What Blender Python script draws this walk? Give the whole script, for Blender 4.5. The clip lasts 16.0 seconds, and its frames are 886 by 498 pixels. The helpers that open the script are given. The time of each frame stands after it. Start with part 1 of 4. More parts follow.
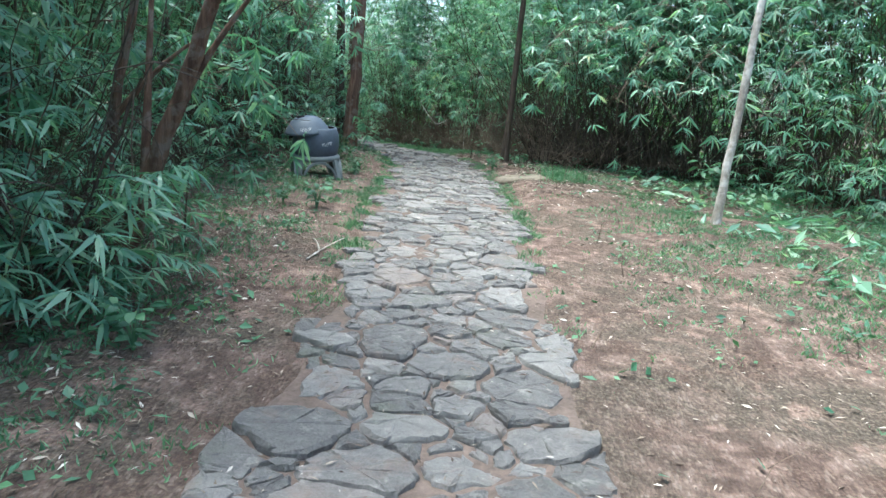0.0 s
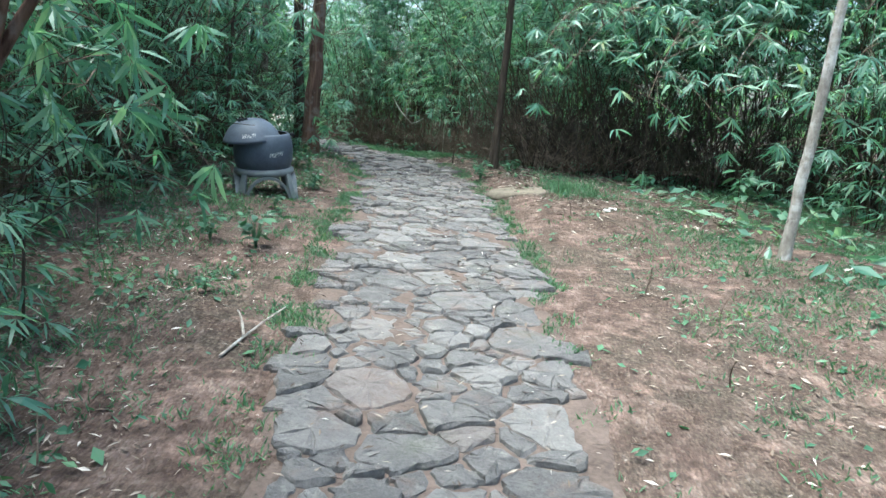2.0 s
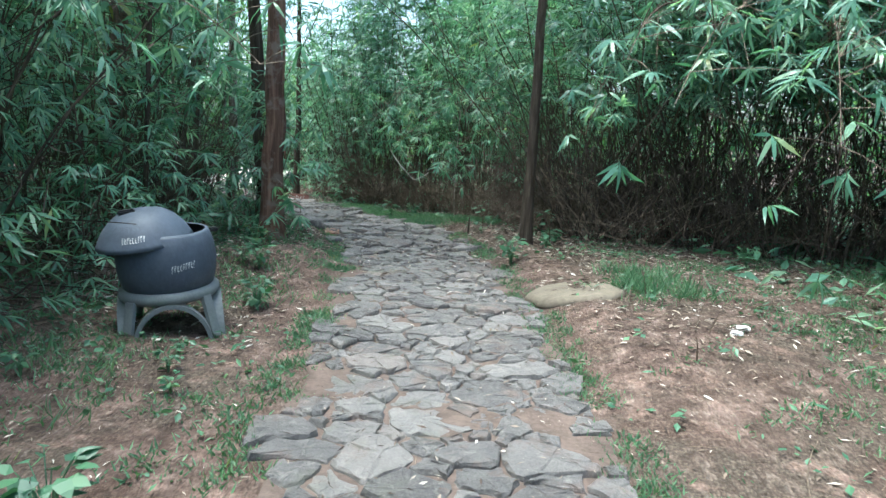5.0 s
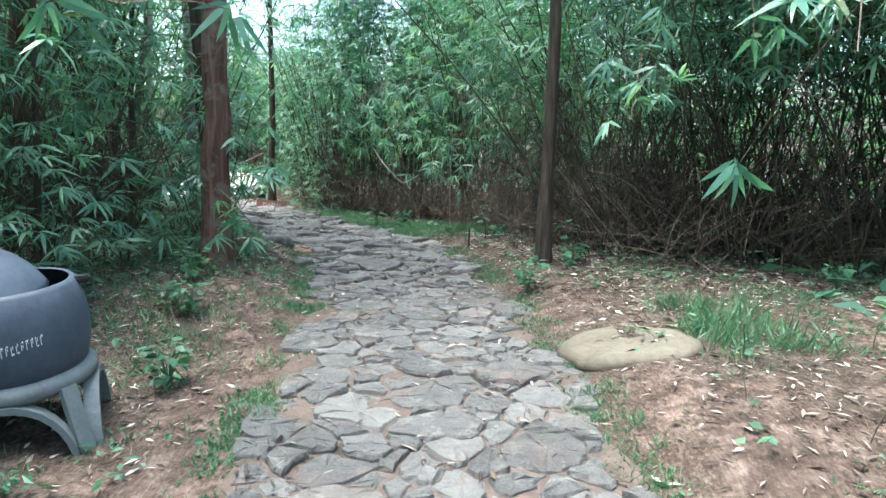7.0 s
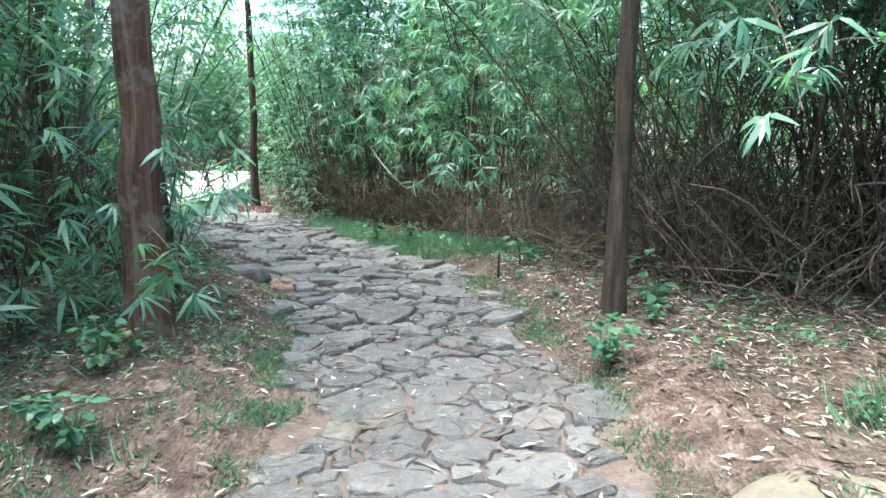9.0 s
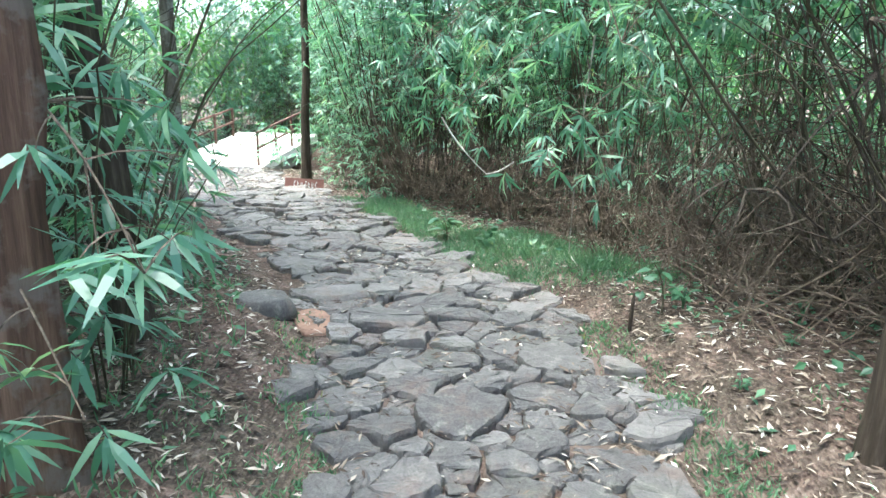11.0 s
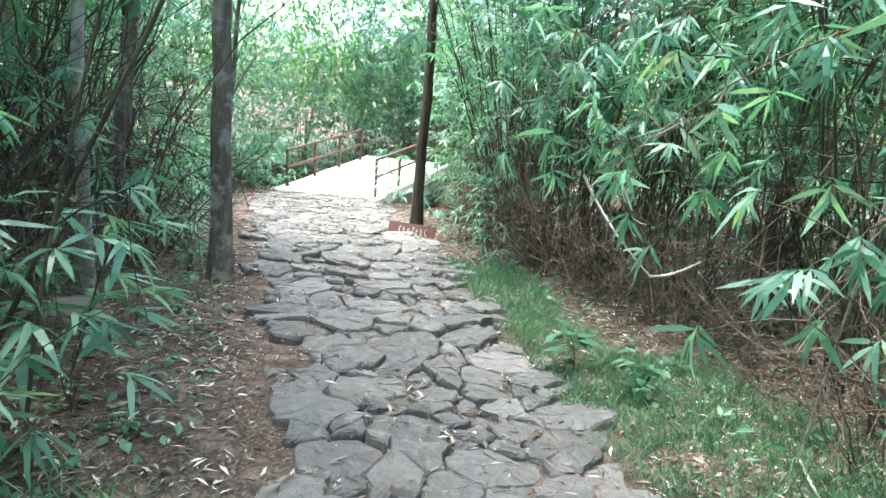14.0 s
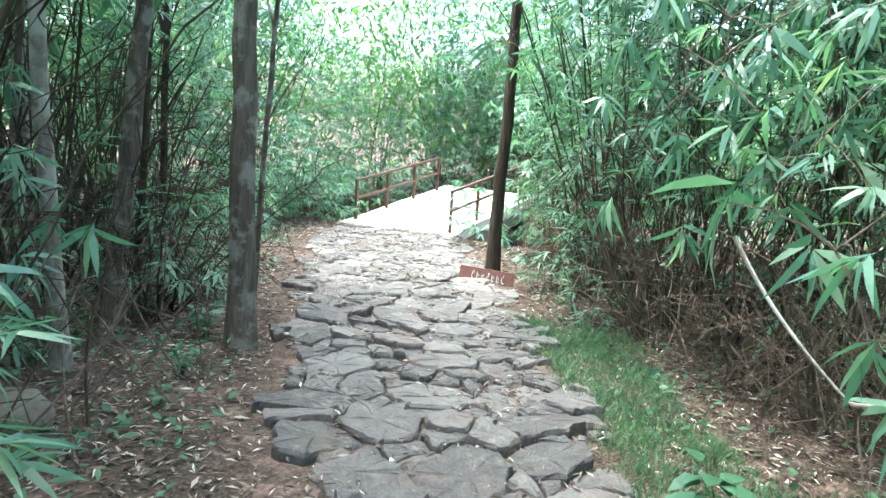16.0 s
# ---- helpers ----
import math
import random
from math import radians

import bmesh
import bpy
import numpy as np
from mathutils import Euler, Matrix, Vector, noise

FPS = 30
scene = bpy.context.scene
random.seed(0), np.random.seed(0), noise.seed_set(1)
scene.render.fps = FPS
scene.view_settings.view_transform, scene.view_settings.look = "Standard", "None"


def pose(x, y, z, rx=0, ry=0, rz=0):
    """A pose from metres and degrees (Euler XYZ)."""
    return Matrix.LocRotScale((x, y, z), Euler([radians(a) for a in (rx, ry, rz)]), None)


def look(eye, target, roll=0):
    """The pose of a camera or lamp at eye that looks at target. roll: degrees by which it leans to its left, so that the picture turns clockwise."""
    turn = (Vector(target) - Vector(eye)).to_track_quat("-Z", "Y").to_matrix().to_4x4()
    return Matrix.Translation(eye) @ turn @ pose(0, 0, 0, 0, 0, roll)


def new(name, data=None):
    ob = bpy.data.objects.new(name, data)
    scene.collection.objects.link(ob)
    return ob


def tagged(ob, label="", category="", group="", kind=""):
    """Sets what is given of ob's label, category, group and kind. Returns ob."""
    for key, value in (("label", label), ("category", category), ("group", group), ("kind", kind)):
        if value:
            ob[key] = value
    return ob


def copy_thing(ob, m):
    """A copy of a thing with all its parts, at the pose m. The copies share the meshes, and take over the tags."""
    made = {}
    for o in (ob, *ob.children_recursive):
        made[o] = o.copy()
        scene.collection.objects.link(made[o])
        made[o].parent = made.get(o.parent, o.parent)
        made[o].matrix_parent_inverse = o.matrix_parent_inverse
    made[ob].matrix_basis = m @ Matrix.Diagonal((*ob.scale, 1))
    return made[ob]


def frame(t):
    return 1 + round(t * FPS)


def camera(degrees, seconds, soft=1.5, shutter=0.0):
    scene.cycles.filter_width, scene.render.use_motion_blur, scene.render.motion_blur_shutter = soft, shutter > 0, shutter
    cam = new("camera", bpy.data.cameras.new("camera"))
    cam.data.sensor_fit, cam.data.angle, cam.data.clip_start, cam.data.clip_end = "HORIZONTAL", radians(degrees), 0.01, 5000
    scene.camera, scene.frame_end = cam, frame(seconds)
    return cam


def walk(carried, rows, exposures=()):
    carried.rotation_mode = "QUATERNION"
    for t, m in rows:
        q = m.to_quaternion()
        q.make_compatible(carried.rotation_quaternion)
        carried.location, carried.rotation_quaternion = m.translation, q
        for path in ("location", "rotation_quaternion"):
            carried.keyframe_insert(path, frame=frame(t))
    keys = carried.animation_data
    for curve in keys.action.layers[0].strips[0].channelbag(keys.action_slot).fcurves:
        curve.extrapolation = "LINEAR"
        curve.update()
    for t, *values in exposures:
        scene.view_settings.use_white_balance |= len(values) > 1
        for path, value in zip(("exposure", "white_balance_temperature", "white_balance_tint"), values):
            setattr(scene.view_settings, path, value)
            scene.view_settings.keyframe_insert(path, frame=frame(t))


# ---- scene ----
cam = camera(65.4, 16.0, soft=1.5)
PATH = [
    (0, look((1.497, 1.526, 1.303), (1.323, 3.473, 0.880), 5.4)),
    (0.5, look((1.377, 1.994, 1.307), (1.167, 3.937, 0.881), 5.6)),
    (1, look((1.259, 2.477, 1.325), (1.117, 4.414, 0.848), 5.4)),
    (1.5, look((1.227, 3.022, 1.342), (1.108, 4.968, 0.898), 4.6)),
    (2, look((1.174, 3.563, 1.328), (1.078, 5.513, 0.897), 5.2)),
    (2.5, look((1.189, 4.062, 1.353), (1.118, 6.012, 0.916), 5.3)),
    (3, look((1.180, 4.618, 1.388), (1.134, 6.567, 0.944), 5.3)),
    (3.5, look((1.108, 5.173, 1.409), (1.090, 7.127, 0.982), 5.3)),
    (4, look((1.045, 5.792, 1.441), (1.036, 7.765, 1.111), 4.7)),
    (4.2, look((1.006, 6.044, 1.486), (0.954, 8.019, 1.171), 4.8)),
    (6.3, look((0.796, 7.876, 1.374), (0.607, 9.839, 1.042), 1.0)),
    (6.5, look((0.774, 8.110, 1.363), (0.622, 10.078, 1.037), 1.3)),
    (7, look((0.743, 8.576, 1.420), (0.624, 10.546, 1.094), 1.0)),
    (7.5, look((0.667, 9.016, 1.447), (0.573, 10.982, 1.092), 0.7)),
    (8, look((0.627, 9.499, 1.455), (0.532, 11.461, 1.080), -0.5)),
    (8.2, look((0.597, 9.710, 1.487), (0.504, 11.680, 1.153), -0.6)),
    (10.3, look((0.115, 11.904, 1.516), (-0.044, 13.844, 1.058), 0.4)),
    (10.5, look((0.104, 12.126, 1.533), (-0.074, 14.063, 1.064), -0.1)),
    (11, look((0.008, 12.653, 1.567), (-0.280, 14.574, 1.091), 0.9)),
    (11.5, look((-0.075, 13.088, 1.591), (-0.398, 15.001, 1.106), 1.1)),
    (12, look((-0.097, 13.622, 1.600), (-0.442, 15.529, 1.105), 1.5)),
    (12.5, look((-0.184, 14.088, 1.593), (-0.576, 15.981, 1.079), 2.1)),
    (13, look((-0.224, 14.473, 1.620), (-0.640, 16.355, 1.085), 2.2)),
    (13.5, look((-0.242, 14.905, 1.608), (-0.815, 16.757, 1.113), 3.1)),
    (14, look((-0.319, 15.311, 1.608), (-1.018, 17.137, 1.183), 4.1)),
    (14.5, look((-0.383, 15.684, 1.608), (-1.197, 17.465, 1.199), 4.2)),
    (15, look((-0.554, 16.021, 1.598), (-1.521, 17.728, 1.212), 4.5)),
    (15.5, look((-0.734, 16.286, 1.623), (-1.648, 18.026, 1.253), 4.1)),
    (16, look((-0.802, 16.653, 1.594), (-1.732, 18.385, 1.225), 3.7)),
]
walk(cam, PATH, exposures=[(0.0, 2.25, 5700, -1), (4.0, 2.1, 5700, -1), (8.0, 2.72, 5750, 1), (11.0, 3.15, 5850, 2), (16.0, 3.18, 5900, 2)])

# ---- world and sun ----
SUN_ELEV, SUN_AZ = 76.0, -105.0        # degrees; azimuth counted from +y towards +x
world = bpy.data.worlds.new("sky")
world.use_nodes = True
scene.world = world
wn, wl = world.node_tree.nodes, world.node_tree.links
sky = wn.new("ShaderNodeTexSky")
sky.sky_type, sky.sun_disc = "NISHITA", False
sky.sun_elevation, sky.sun_rotation = radians(SUN_ELEV), radians(SUN_AZ)
sky.dust_density, sky.air_density = 5.0, 1.0
wl.new(sky.outputs[0], wn["Background"].inputs[0])
wn["Background"].inputs[1].default_value = 0.15
sun = new("sun", bpy.data.lights.new("sun", "SUN"))
sun.data.energy, sun.data.angle, sun.data.color = 1.6, radians(30), (1.0, 0.97, 0.9)
_se, _sa = radians(SUN_ELEV), radians(SUN_AZ)
sun.matrix_world = look((60 * math.sin(_sa) * math.cos(_se), 60 * math.cos(_sa) * math.cos(_se), 60 * math.sin(_se)), (0, 0, 0))

rng = np.random.default_rng(7)


# ---- materials ----
def mat(name, rough=0.8, spec=0.3):
    m = bpy.data.materials.new(name)
    m.use_nodes = True
    b = m.node_tree.nodes["Principled BSDF"]
    b.inputs["Roughness"].default_value = rough
    b.inputs["Specular IOR Level"].default_value = spec
    return m, m.node_tree.nodes, m.node_tree.links, b


def noise_node(n, l, scale, detail=6, rough=0.6, vec=None):
    x = n.new("ShaderNodeTexNoise")
    x.inputs["Scale"].default_value, x.inputs["Detail"].default_value, x.inputs["Roughness"].default_value = scale, detail, rough
    if vec is not None:
        l.new(vec, x.inputs["Vector"])
    return x.outputs["Fac"]


def ramp(n, l, fac, stops):
    r = n.new("ShaderNodeValToRGB")
    e = r.color_ramp.elements
    while len(e) < len(stops):
        e.new(0.5)
    for k, (p, c) in enumerate(stops):
        e[k].position, e[k].color = p, (*c, 1)
    l.new(fac, r.inputs[0])
    return r.outputs[0]


def mixc(n, l, fac, a, b, mode="MIX"):
    m = n.new("ShaderNodeMix")
    m.data_type, m.blend_type = "RGBA", mode
    for sock, v in ((m.inputs[0], fac), (m.inputs[6], a), (m.inputs[7], b)):
        if isinstance(v, (int, float)):
            sock.default_value = v
        elif isinstance(v, tuple):
            sock.default_value = (*v, 1)
        else:
            l.new(v, sock)
    return m.outputs[2]


def bump(n, l, b, height, strength=0.4, dist=0.02):
    x = n.new("ShaderNodeBump")
    x.inputs["Strength"].default_value, x.inputs["Distance"].default_value = strength, dist
    l.new(height, x.inputs["Height"])
    l.new(x.outputs[0], b.inputs["Normal"])


def world_pos(n):
    return n.new("ShaderNodeNewGeometry").outputs["Position"]


def leaf_material(name, dark, mid, light, trans=0.35, rough=0.42):
    m, n, l, b = mat(name, rough, 0.5)
    g = n.new("ShaderNodeNewGeometry")
    big = noise_node(n, l, 1.3, 3, 0.5, g.outputs["Position"])
    add = n.new("ShaderNodeMath")
    add.operation = "MULTIPLY_ADD"
    l.new(g.outputs["Random Per Island"], add.inputs[0])
    add.inputs[1].default_value = 0.7
    sub = n.new("ShaderNodeMath")
    sub.operation = "MULTIPLY_ADD"
    l.new(big, sub.inputs[0])
    sub.inputs[1].default_value, sub.inputs[2].default_value = 0.9, -0.3
    l.new(sub.outputs[0], add.inputs[2])
    col = ramp(n, l, add.outputs[0], [(0.0, dark), (0.5, mid), (0.9, light), (1.0, (0.22, 0.24, 0.07))])
    l.new(col, b.inputs["Base Color"])
    b.inputs["Sheen Weight"].default_value = 0.0
    tr = n.new("ShaderNodeBsdfTranslucent")
    l.new(mixc(n, l, 1.0, col, (1.15, 1.3, 0.75), "MULTIPLY"), tr.inputs[0])
    mx = n.new("ShaderNodeMixShader")
    mx.inputs[0].default_value = trans
    l.new(b.outputs[0], mx.inputs[1])
    l.new(tr.outputs[0], mx.inputs[2])
    l.new(mx.outputs[0], n["Material Output"].inputs[0])
    return m


M_LEAF = leaf_material("bamboo_leaf", (0.045, 0.125, 0.085), (0.108, 0.232, 0.165), (0.26, 0.4, 0.27), 0.46, 0.33)
M_CROWN = leaf_material("tree_leaf", (0.045, 0.105, 0.04), (0.095, 0.205, 0.075), (0.18, 0.33, 0.12), 0.5)
M_GRASS = leaf_material("grass_blade", (0.045, 0.105, 0.06), (0.075, 0.165, 0.085), (0.125, 0.235, 0.115), 0.3, 0.5)
M_WEED = leaf_material("weed_leaf", (0.03, 0.085, 0.05), (0.05, 0.13, 0.07), (0.085, 0.19, 0.09), 0.25, 0.45)


def make_ground_material():
    m, n, l, b = mat("earth", 0.95, 0.15)
    p = world_pos(n)
    fine, mid, big = noise_node(n, l, 46, 8, 0.72, p), noise_node(n, l, 6, 7, 0.65, p), noise_node(n, l, 0.9, 5, 0.6, p)
    patch = noise_node(n, l, 2.2, 6, 0.68, p)
    soil = ramp(n, l, mid, [(0.32, (0.045, 0.029, 0.023)), (0.48, (0.088, 0.059, 0.048)), (0.6, (0.185, 0.13, 0.108)), (0.72, (0.3, 0.22, 0.185))])
    humus = ramp(n, l, fine, [(0.35, (0.022, 0.018, 0.013)), (0.5, (0.062, 0.05, 0.038)), (0.62, (0.13, 0.11, 0.085)), (0.75, (0.28, 0.24, 0.19))])
    col = mixc(n, l, ramp(n, l, big, [(0.42, (0.1, 0.1, 0.1)), (0.58, (0.85, 0.85, 0.85))]), soil, humus)
    col = mixc(n, l, ramp(n, l, patch, [(0.5, (0, 0, 0)), (0.62, (0.75, 0.75, 0.75))]), col, ramp(n, l, fine, [(0.34, (0.03, 0.02, 0.015)), (0.5, (0.07, 0.044, 0.034)), (0.7, (0.17, 0.125, 0.1))]))
    col = mixc(n, l, ramp(n, l, noise_node(n, l, 3.4, 5, 0.65, p), [(0.56, (0, 0, 0)), (0.66, (0.7, 0.7, 0.7))]), col, ramp(n, l, fine, [(0.3, (0.15, 0.095, 0.075)), (0.7, (0.34, 0.24, 0.195))]))
    vo = n.new("ShaderNodeTexVoronoi")
    vo.inputs["Scale"].default_value = 62
    mp = n.new("ShaderNodeMapping")
    mp.inputs["Rotation"].default_value, mp.inputs["Scale"].default_value = (0, 0, .6), (1, .45, 1)
    l.new(p, mp.inputs[0])
    l.new(mp.outputs[0], vo.inputs["Vector"])
    sep = n.new("ShaderNodeSeparateColor")
    l.new(vo.outputs["Color"], sep.inputs[0])
    fleck = ramp(n, l, sep.outputs[0], [(0.0, (0.025, 0.018, 0.014)), (0.4, (0.07, 0.05, 0.04)), (0.75, (0.15, 0.11, 0.088)), (1.0, (0.3, 0.25, 0.205))])
    l.new(mixc(n, l, ramp(n, l, mid, [(0.4, (0.05, 0.05, 0.05)), (0.62, (0.32, 0.32, 0.32))]), col, fleck), b.inputs["Base Color"])
    bump(n, l, b, mixc(n, l, 0.45, mixc(n, l, 0.5, fine, mid), vo.outputs["Distance"]), 1.0, 0.04)
    return m


def make_stone_material():
    m, n, l, b = mat("flagstone", 0.72, 0.35)
    p = world_pos(n)
    fine, mid = noise_node(n, l, 75, 9, 0.75, p), noise_node(n, l, 11, 7, 0.7, p)
    rnd = n.new("ShaderNodeObjectInfo").outputs["Random"]
    isl = n.new("ShaderNodeNewGeometry").outputs["Random Per Island"]
    add = n.new("ShaderNodeMath")
    add.operation = "ADD"
    l.new(rnd, add.inputs[0]), l.new(isl, add.inputs[1])
    fr = n.new("ShaderNodeMath")
    fr.operation = "FRACT"
    l.new(add.outputs[0], fr.inputs[0])
    own = ramp(n, l, fr.outputs[0], [(0.0, (0.04, 0.038, 0.041)), (0.35, (0.08, 0.076, 0.077)), (0.7, (0.14, 0.132, 0.128)), (0.9, (0.25, 0.236, 0.222)), (1.0, (0.18, 0.135, 0.117))])
    col = mixc(n, l, 0.42, own, ramp(n, l, mid, [(0.33, (0.03, 0.027, 0.026)), (0.5, (0.09, 0.083, 0.08)), (0.66, (0.2, 0.187, 0.175))]))
    col = mixc(n, l, 0.3, col, ramp(n, l, fine, [(0.35, (0.035, 0.033, 0.032)), (0.65, (0.26, 0.25, 0.235))]))
    # pale lichen and dried mud, then reddish soil trodden on, then moss
    lich = ramp(n, l, noise_node(n, l, 7.5, 8, 0.72, p), [(0.56, (0, 0, 0)), (0.66, (0.62, 0.62, 0.62))])
    col = mixc(n, l, lich, col, ramp(n, l, fine, [(0.3, (0.16, 0.15, 0.138)), (0.7, (0.36, 0.34, 0.31))]))
    mud = ramp(n, l, noise_node(n, l, 3.1, 7, 0.7, p), [(0.54, (0, 0, 0)), (0.64, (0.6, 0.6, 0.6))])
    col = mixc(n, l, mud, col, ramp(n, l, mid, [(0.3, (0.08, 0.056, 0.046)), (0.7, (0.21, 0.155, 0.13))]))
    moss = ramp(n, l, noise_node(n, l, 2.3, 6, 0.66, p), [(0.55, (0, 0, 0)), (0.72, (0.42, 0.42, 0.42))])
    l.new(mixc(n, l, moss, col, (0.085, 0.098, 0.055)), b.inputs["Base Color"])
    bump(n, l, b, mixc(n, l, 0.45, fine, mid), 0.9, 0.03)
    return m


def bark_material(name, dark, mid, light, stretch=0.12, scale=9, patch=None):
    m, n, l, b = mat(name, 0.9, 0.2)
    tc = n.new("ShaderNodeTexCoord")
    mp = n.new("ShaderNodeMapping")
    mp.inputs["Scale"].default_value = (1, 1, stretch)
    l.new(tc.outputs["Object"], mp.inputs[0])
    a = noise_node(n, l, scale * 3, 8, 0.65, mp.outputs[0])
    c = noise_node(n, l, scale, 5, 0.6, tc.outputs["Object"])
    col = ramp(n, l, a, [(0.3, dark), (0.5, mid), (0.7, light)])
    if patch:
        col = mixc(n, l, ramp(n, l, c, [(0.5, (0, 0, 0)), (0.6, (0.8, 0.8, 0.8))]), col, patch)
    l.new(col, b.inputs["Base Color"])
    bump(n, l, b, a, 0.9, 0.03)
    return m


def plain_material(name, col, rough=0.7, var=0.25, scale=12, spec=0.3, metal=0.0, bstr=0.3):
    m, n, l, b = mat(name, rough, spec)
    b.inputs["Metallic"].default_value = metal
    tc = n.new("ShaderNodeTexCoord")
    f, g = noise_node(n, l, scale, 6, 0.65, tc.outputs["Object"]), noise_node(n, l, scale * 6, 6, 0.6, tc.outputs["Object"])
    lo, hi = tuple(c * (1 - var) for c in col), tuple(min(1, c * (1 + var)) for c in col)
    l.new(mixc(n, l, 0.4, ramp(n, l, f, [(0.3, lo), (0.7, hi)]), ramp(n, l, g, [(0.3, lo), (0.7, hi)])), b.inputs["Base Color"])
    bump(n, l, b, g, bstr, 0.01)
    return m


def litter_material():
    m, n, l, b = mat("dry_leaf", 0.75, 0.25)
    g = n.new("ShaderNodeNewGeometry")
    l.new(ramp(n, l, g.outputs["Random Per Island"], [(0.0, (0.03, 0.022, 0.017)), (0.35, (0.07, 0.05, 0.038)), (0.65, (0.17, 0.132, 0.1)), (0.87, (0.34, 0.29, 0.235)), (1.0, (0.55, 0.52, 0.46))]), b.inputs["Base Color"])
    return m


M_BED = plain_material("trodden_earth", (0.105, 0.08, 0.067), 0.95, 0.55, 7, 0.1, bstr=1.0)
M_CLAY = plain_material("orange_clay", (0.23, 0.145, 0.108), 0.95, 0.4, 9, 0.1, bstr=1.0)
M_EARTH, M_STONE, M_LITTER = make_ground_material(), make_stone_material(), litter_material()
M_CULM = bark_material("bamboo_culm", (0.03, 0.026, 0.018), (0.065, 0.056, 0.036), (0.13, 0.115, 0.075), 0.2, 6)
M_DRY = bark_material("dry_stem", (0.055, 0.042, 0.032), (0.115, 0.088, 0.066), (0.22, 0.175, 0.13), 0.2, 8)
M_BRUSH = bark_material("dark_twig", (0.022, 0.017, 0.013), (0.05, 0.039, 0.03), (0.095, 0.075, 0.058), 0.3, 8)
M_BARK_RED = bark_material("red_brown_bark", (0.035, 0.02, 0.014), (0.095, 0.055, 0.038), (0.19, 0.12, 0.085), 0.06, 8, (0.15, 0.12, 0.10))
M_BARK_DARK = bark_material("dark_bark", (0.02, 0.015, 0.011), (0.05, 0.038, 0.028), (0.10, 0.08, 0.06), 0.1, 8)
M_BARK_PALE = bark_material("pale_mottled_bark", (0.15, 0.125, 0.105), (0.27, 0.245, 0.21), (0.42, 0.39, 0.35), 0.5, 5, (0.5, 0.48, 0.44))
M_BARK_GREY = bark_material("grey_bark", (0.06, 0.05, 0.04), (0.12, 0.10, 0.08), (0.22, 0.19, 0.16), 0.15, 7, (0.3, 0.28, 0.25))
M_RUBBER = plain_material("grey_rubber", (0.06, 0.075, 0.1), 0.6, 0.3, 5, 0.35)
M_TYRE = plain_material("dusty_tyre", (0.14, 0.155, 0.155), 0.7, 0.25, 8)
M_DARK = plain_material("black_rubber", (0.012, 0.012, 0.014), 0.6)
M_WHITE = plain_material("white_paint", (0.72, 0.72, 0.7), 0.6, 0.1)
M_CONCRETE = plain_material("pale_concrete", (0.56, 0.53, 0.47), 0.85, 0.16, 2.5)
M_RUST = plain_material("rusty_steel", (0.10, 0.055, 0.04), 0.75, 0.35, 14)
M_SIGN = plain_material("faded_red_board", (0.2, 0.1, 0.085), 0.8, 0.35, 6)
M_SLAB = plain_material("buff_sandstone", (0.125, 0.106, 0.08), 0.9, 0.4, 4, bstr=0.9)
M_ROCK = plain_material("weathered_rock", (0.15, 0.132, 0.11), 0.85, 0.3, 5, bstr=0.8)


# ---- mesh helpers ----
def mesh_of(name, verts, faces, material, smooth=False):
    me = bpy.data.meshes.new(name)
    me.from_pydata(verts.tolist() if hasattr(verts, "tolist") else verts, [], faces.tolist() if hasattr(faces, "tolist") else faces)
    me.materials.append(material)
    if smooth:
        me.shade_smooth()
    return me


def part_mesh(name, me, parent, label="", kind=""):
    ob = new(name, me)
    ob.parent = parent
    return tagged(ob, label, kind=kind)


def part(name, bm, material, parent, label="", smooth=False):
    me = bpy.data.meshes.new(name)
    bm.to_mesh(me)
    bm.free()
    me.materials.append(material)
    if smooth:
        me.shade_smooth()
    return part_mesh(name, me, parent, label)


def unit(v):
    return v / np.maximum(np.linalg.norm(v, axis=-1, keepdims=True), 1e-9)


def leaf_arrays(base, d, up, length, width, droop):
    """Lance-shaped leaves, six corners each; returns corners and a builder of faces."""
    d = unit(d)
    s = unit(np.cross(d, up))
    u = np.cross(s, d)
    L, W, D = length[:, None], width[:, None] * 0.5, droop[:, None]
    v = np.stack([base,
                  base + d * L * 0.3 + s * W + u * L * 0.02, base + d * L * 0.3 - s * W + u * L * 0.02,
                  base + d * L * 0.68 + s * W * 0.72 - u * D * L * 0.35, base + d * L * 0.68 - s * W * 0.72 - u * D * L * 0.35,
                  base + d * L * 0.97 - u * D * L], axis=1)
    return v.reshape(-1, 3)


def flakes(name, base, d, up, length, width, material):
    """Plain four-cornered blades: fallen leaves and grass."""
    d = unit(d)
    q = unit(np.cross(d, up))
    L, W = length[:, None], width[:, None] * .5
    u = np.cross(q, d)
    v = np.stack([base, base + d * L * .45 + q * W, base + d * L - u * L * .12, base + d * L * .45 - q * W], 1).reshape(-1, 3)
    return mesh_of(name, v, np.arange(len(v)).reshape(-1, 4), material)


def leaf_faces(n):
    o = (np.arange(n) * 6)[:, None]
    t1, q, t2 = o + [0, 2, 1], o + [1, 2, 4, 3], o + [3, 4, 5]
    return t1.tolist() + q.tolist() + t2.tolist()


def leaves(name, base, d, up, length, width, droop, material):
    return mesh_of(name, leaf_arrays(base, d, up, length, width, droop), leaf_faces(len(base)), material)


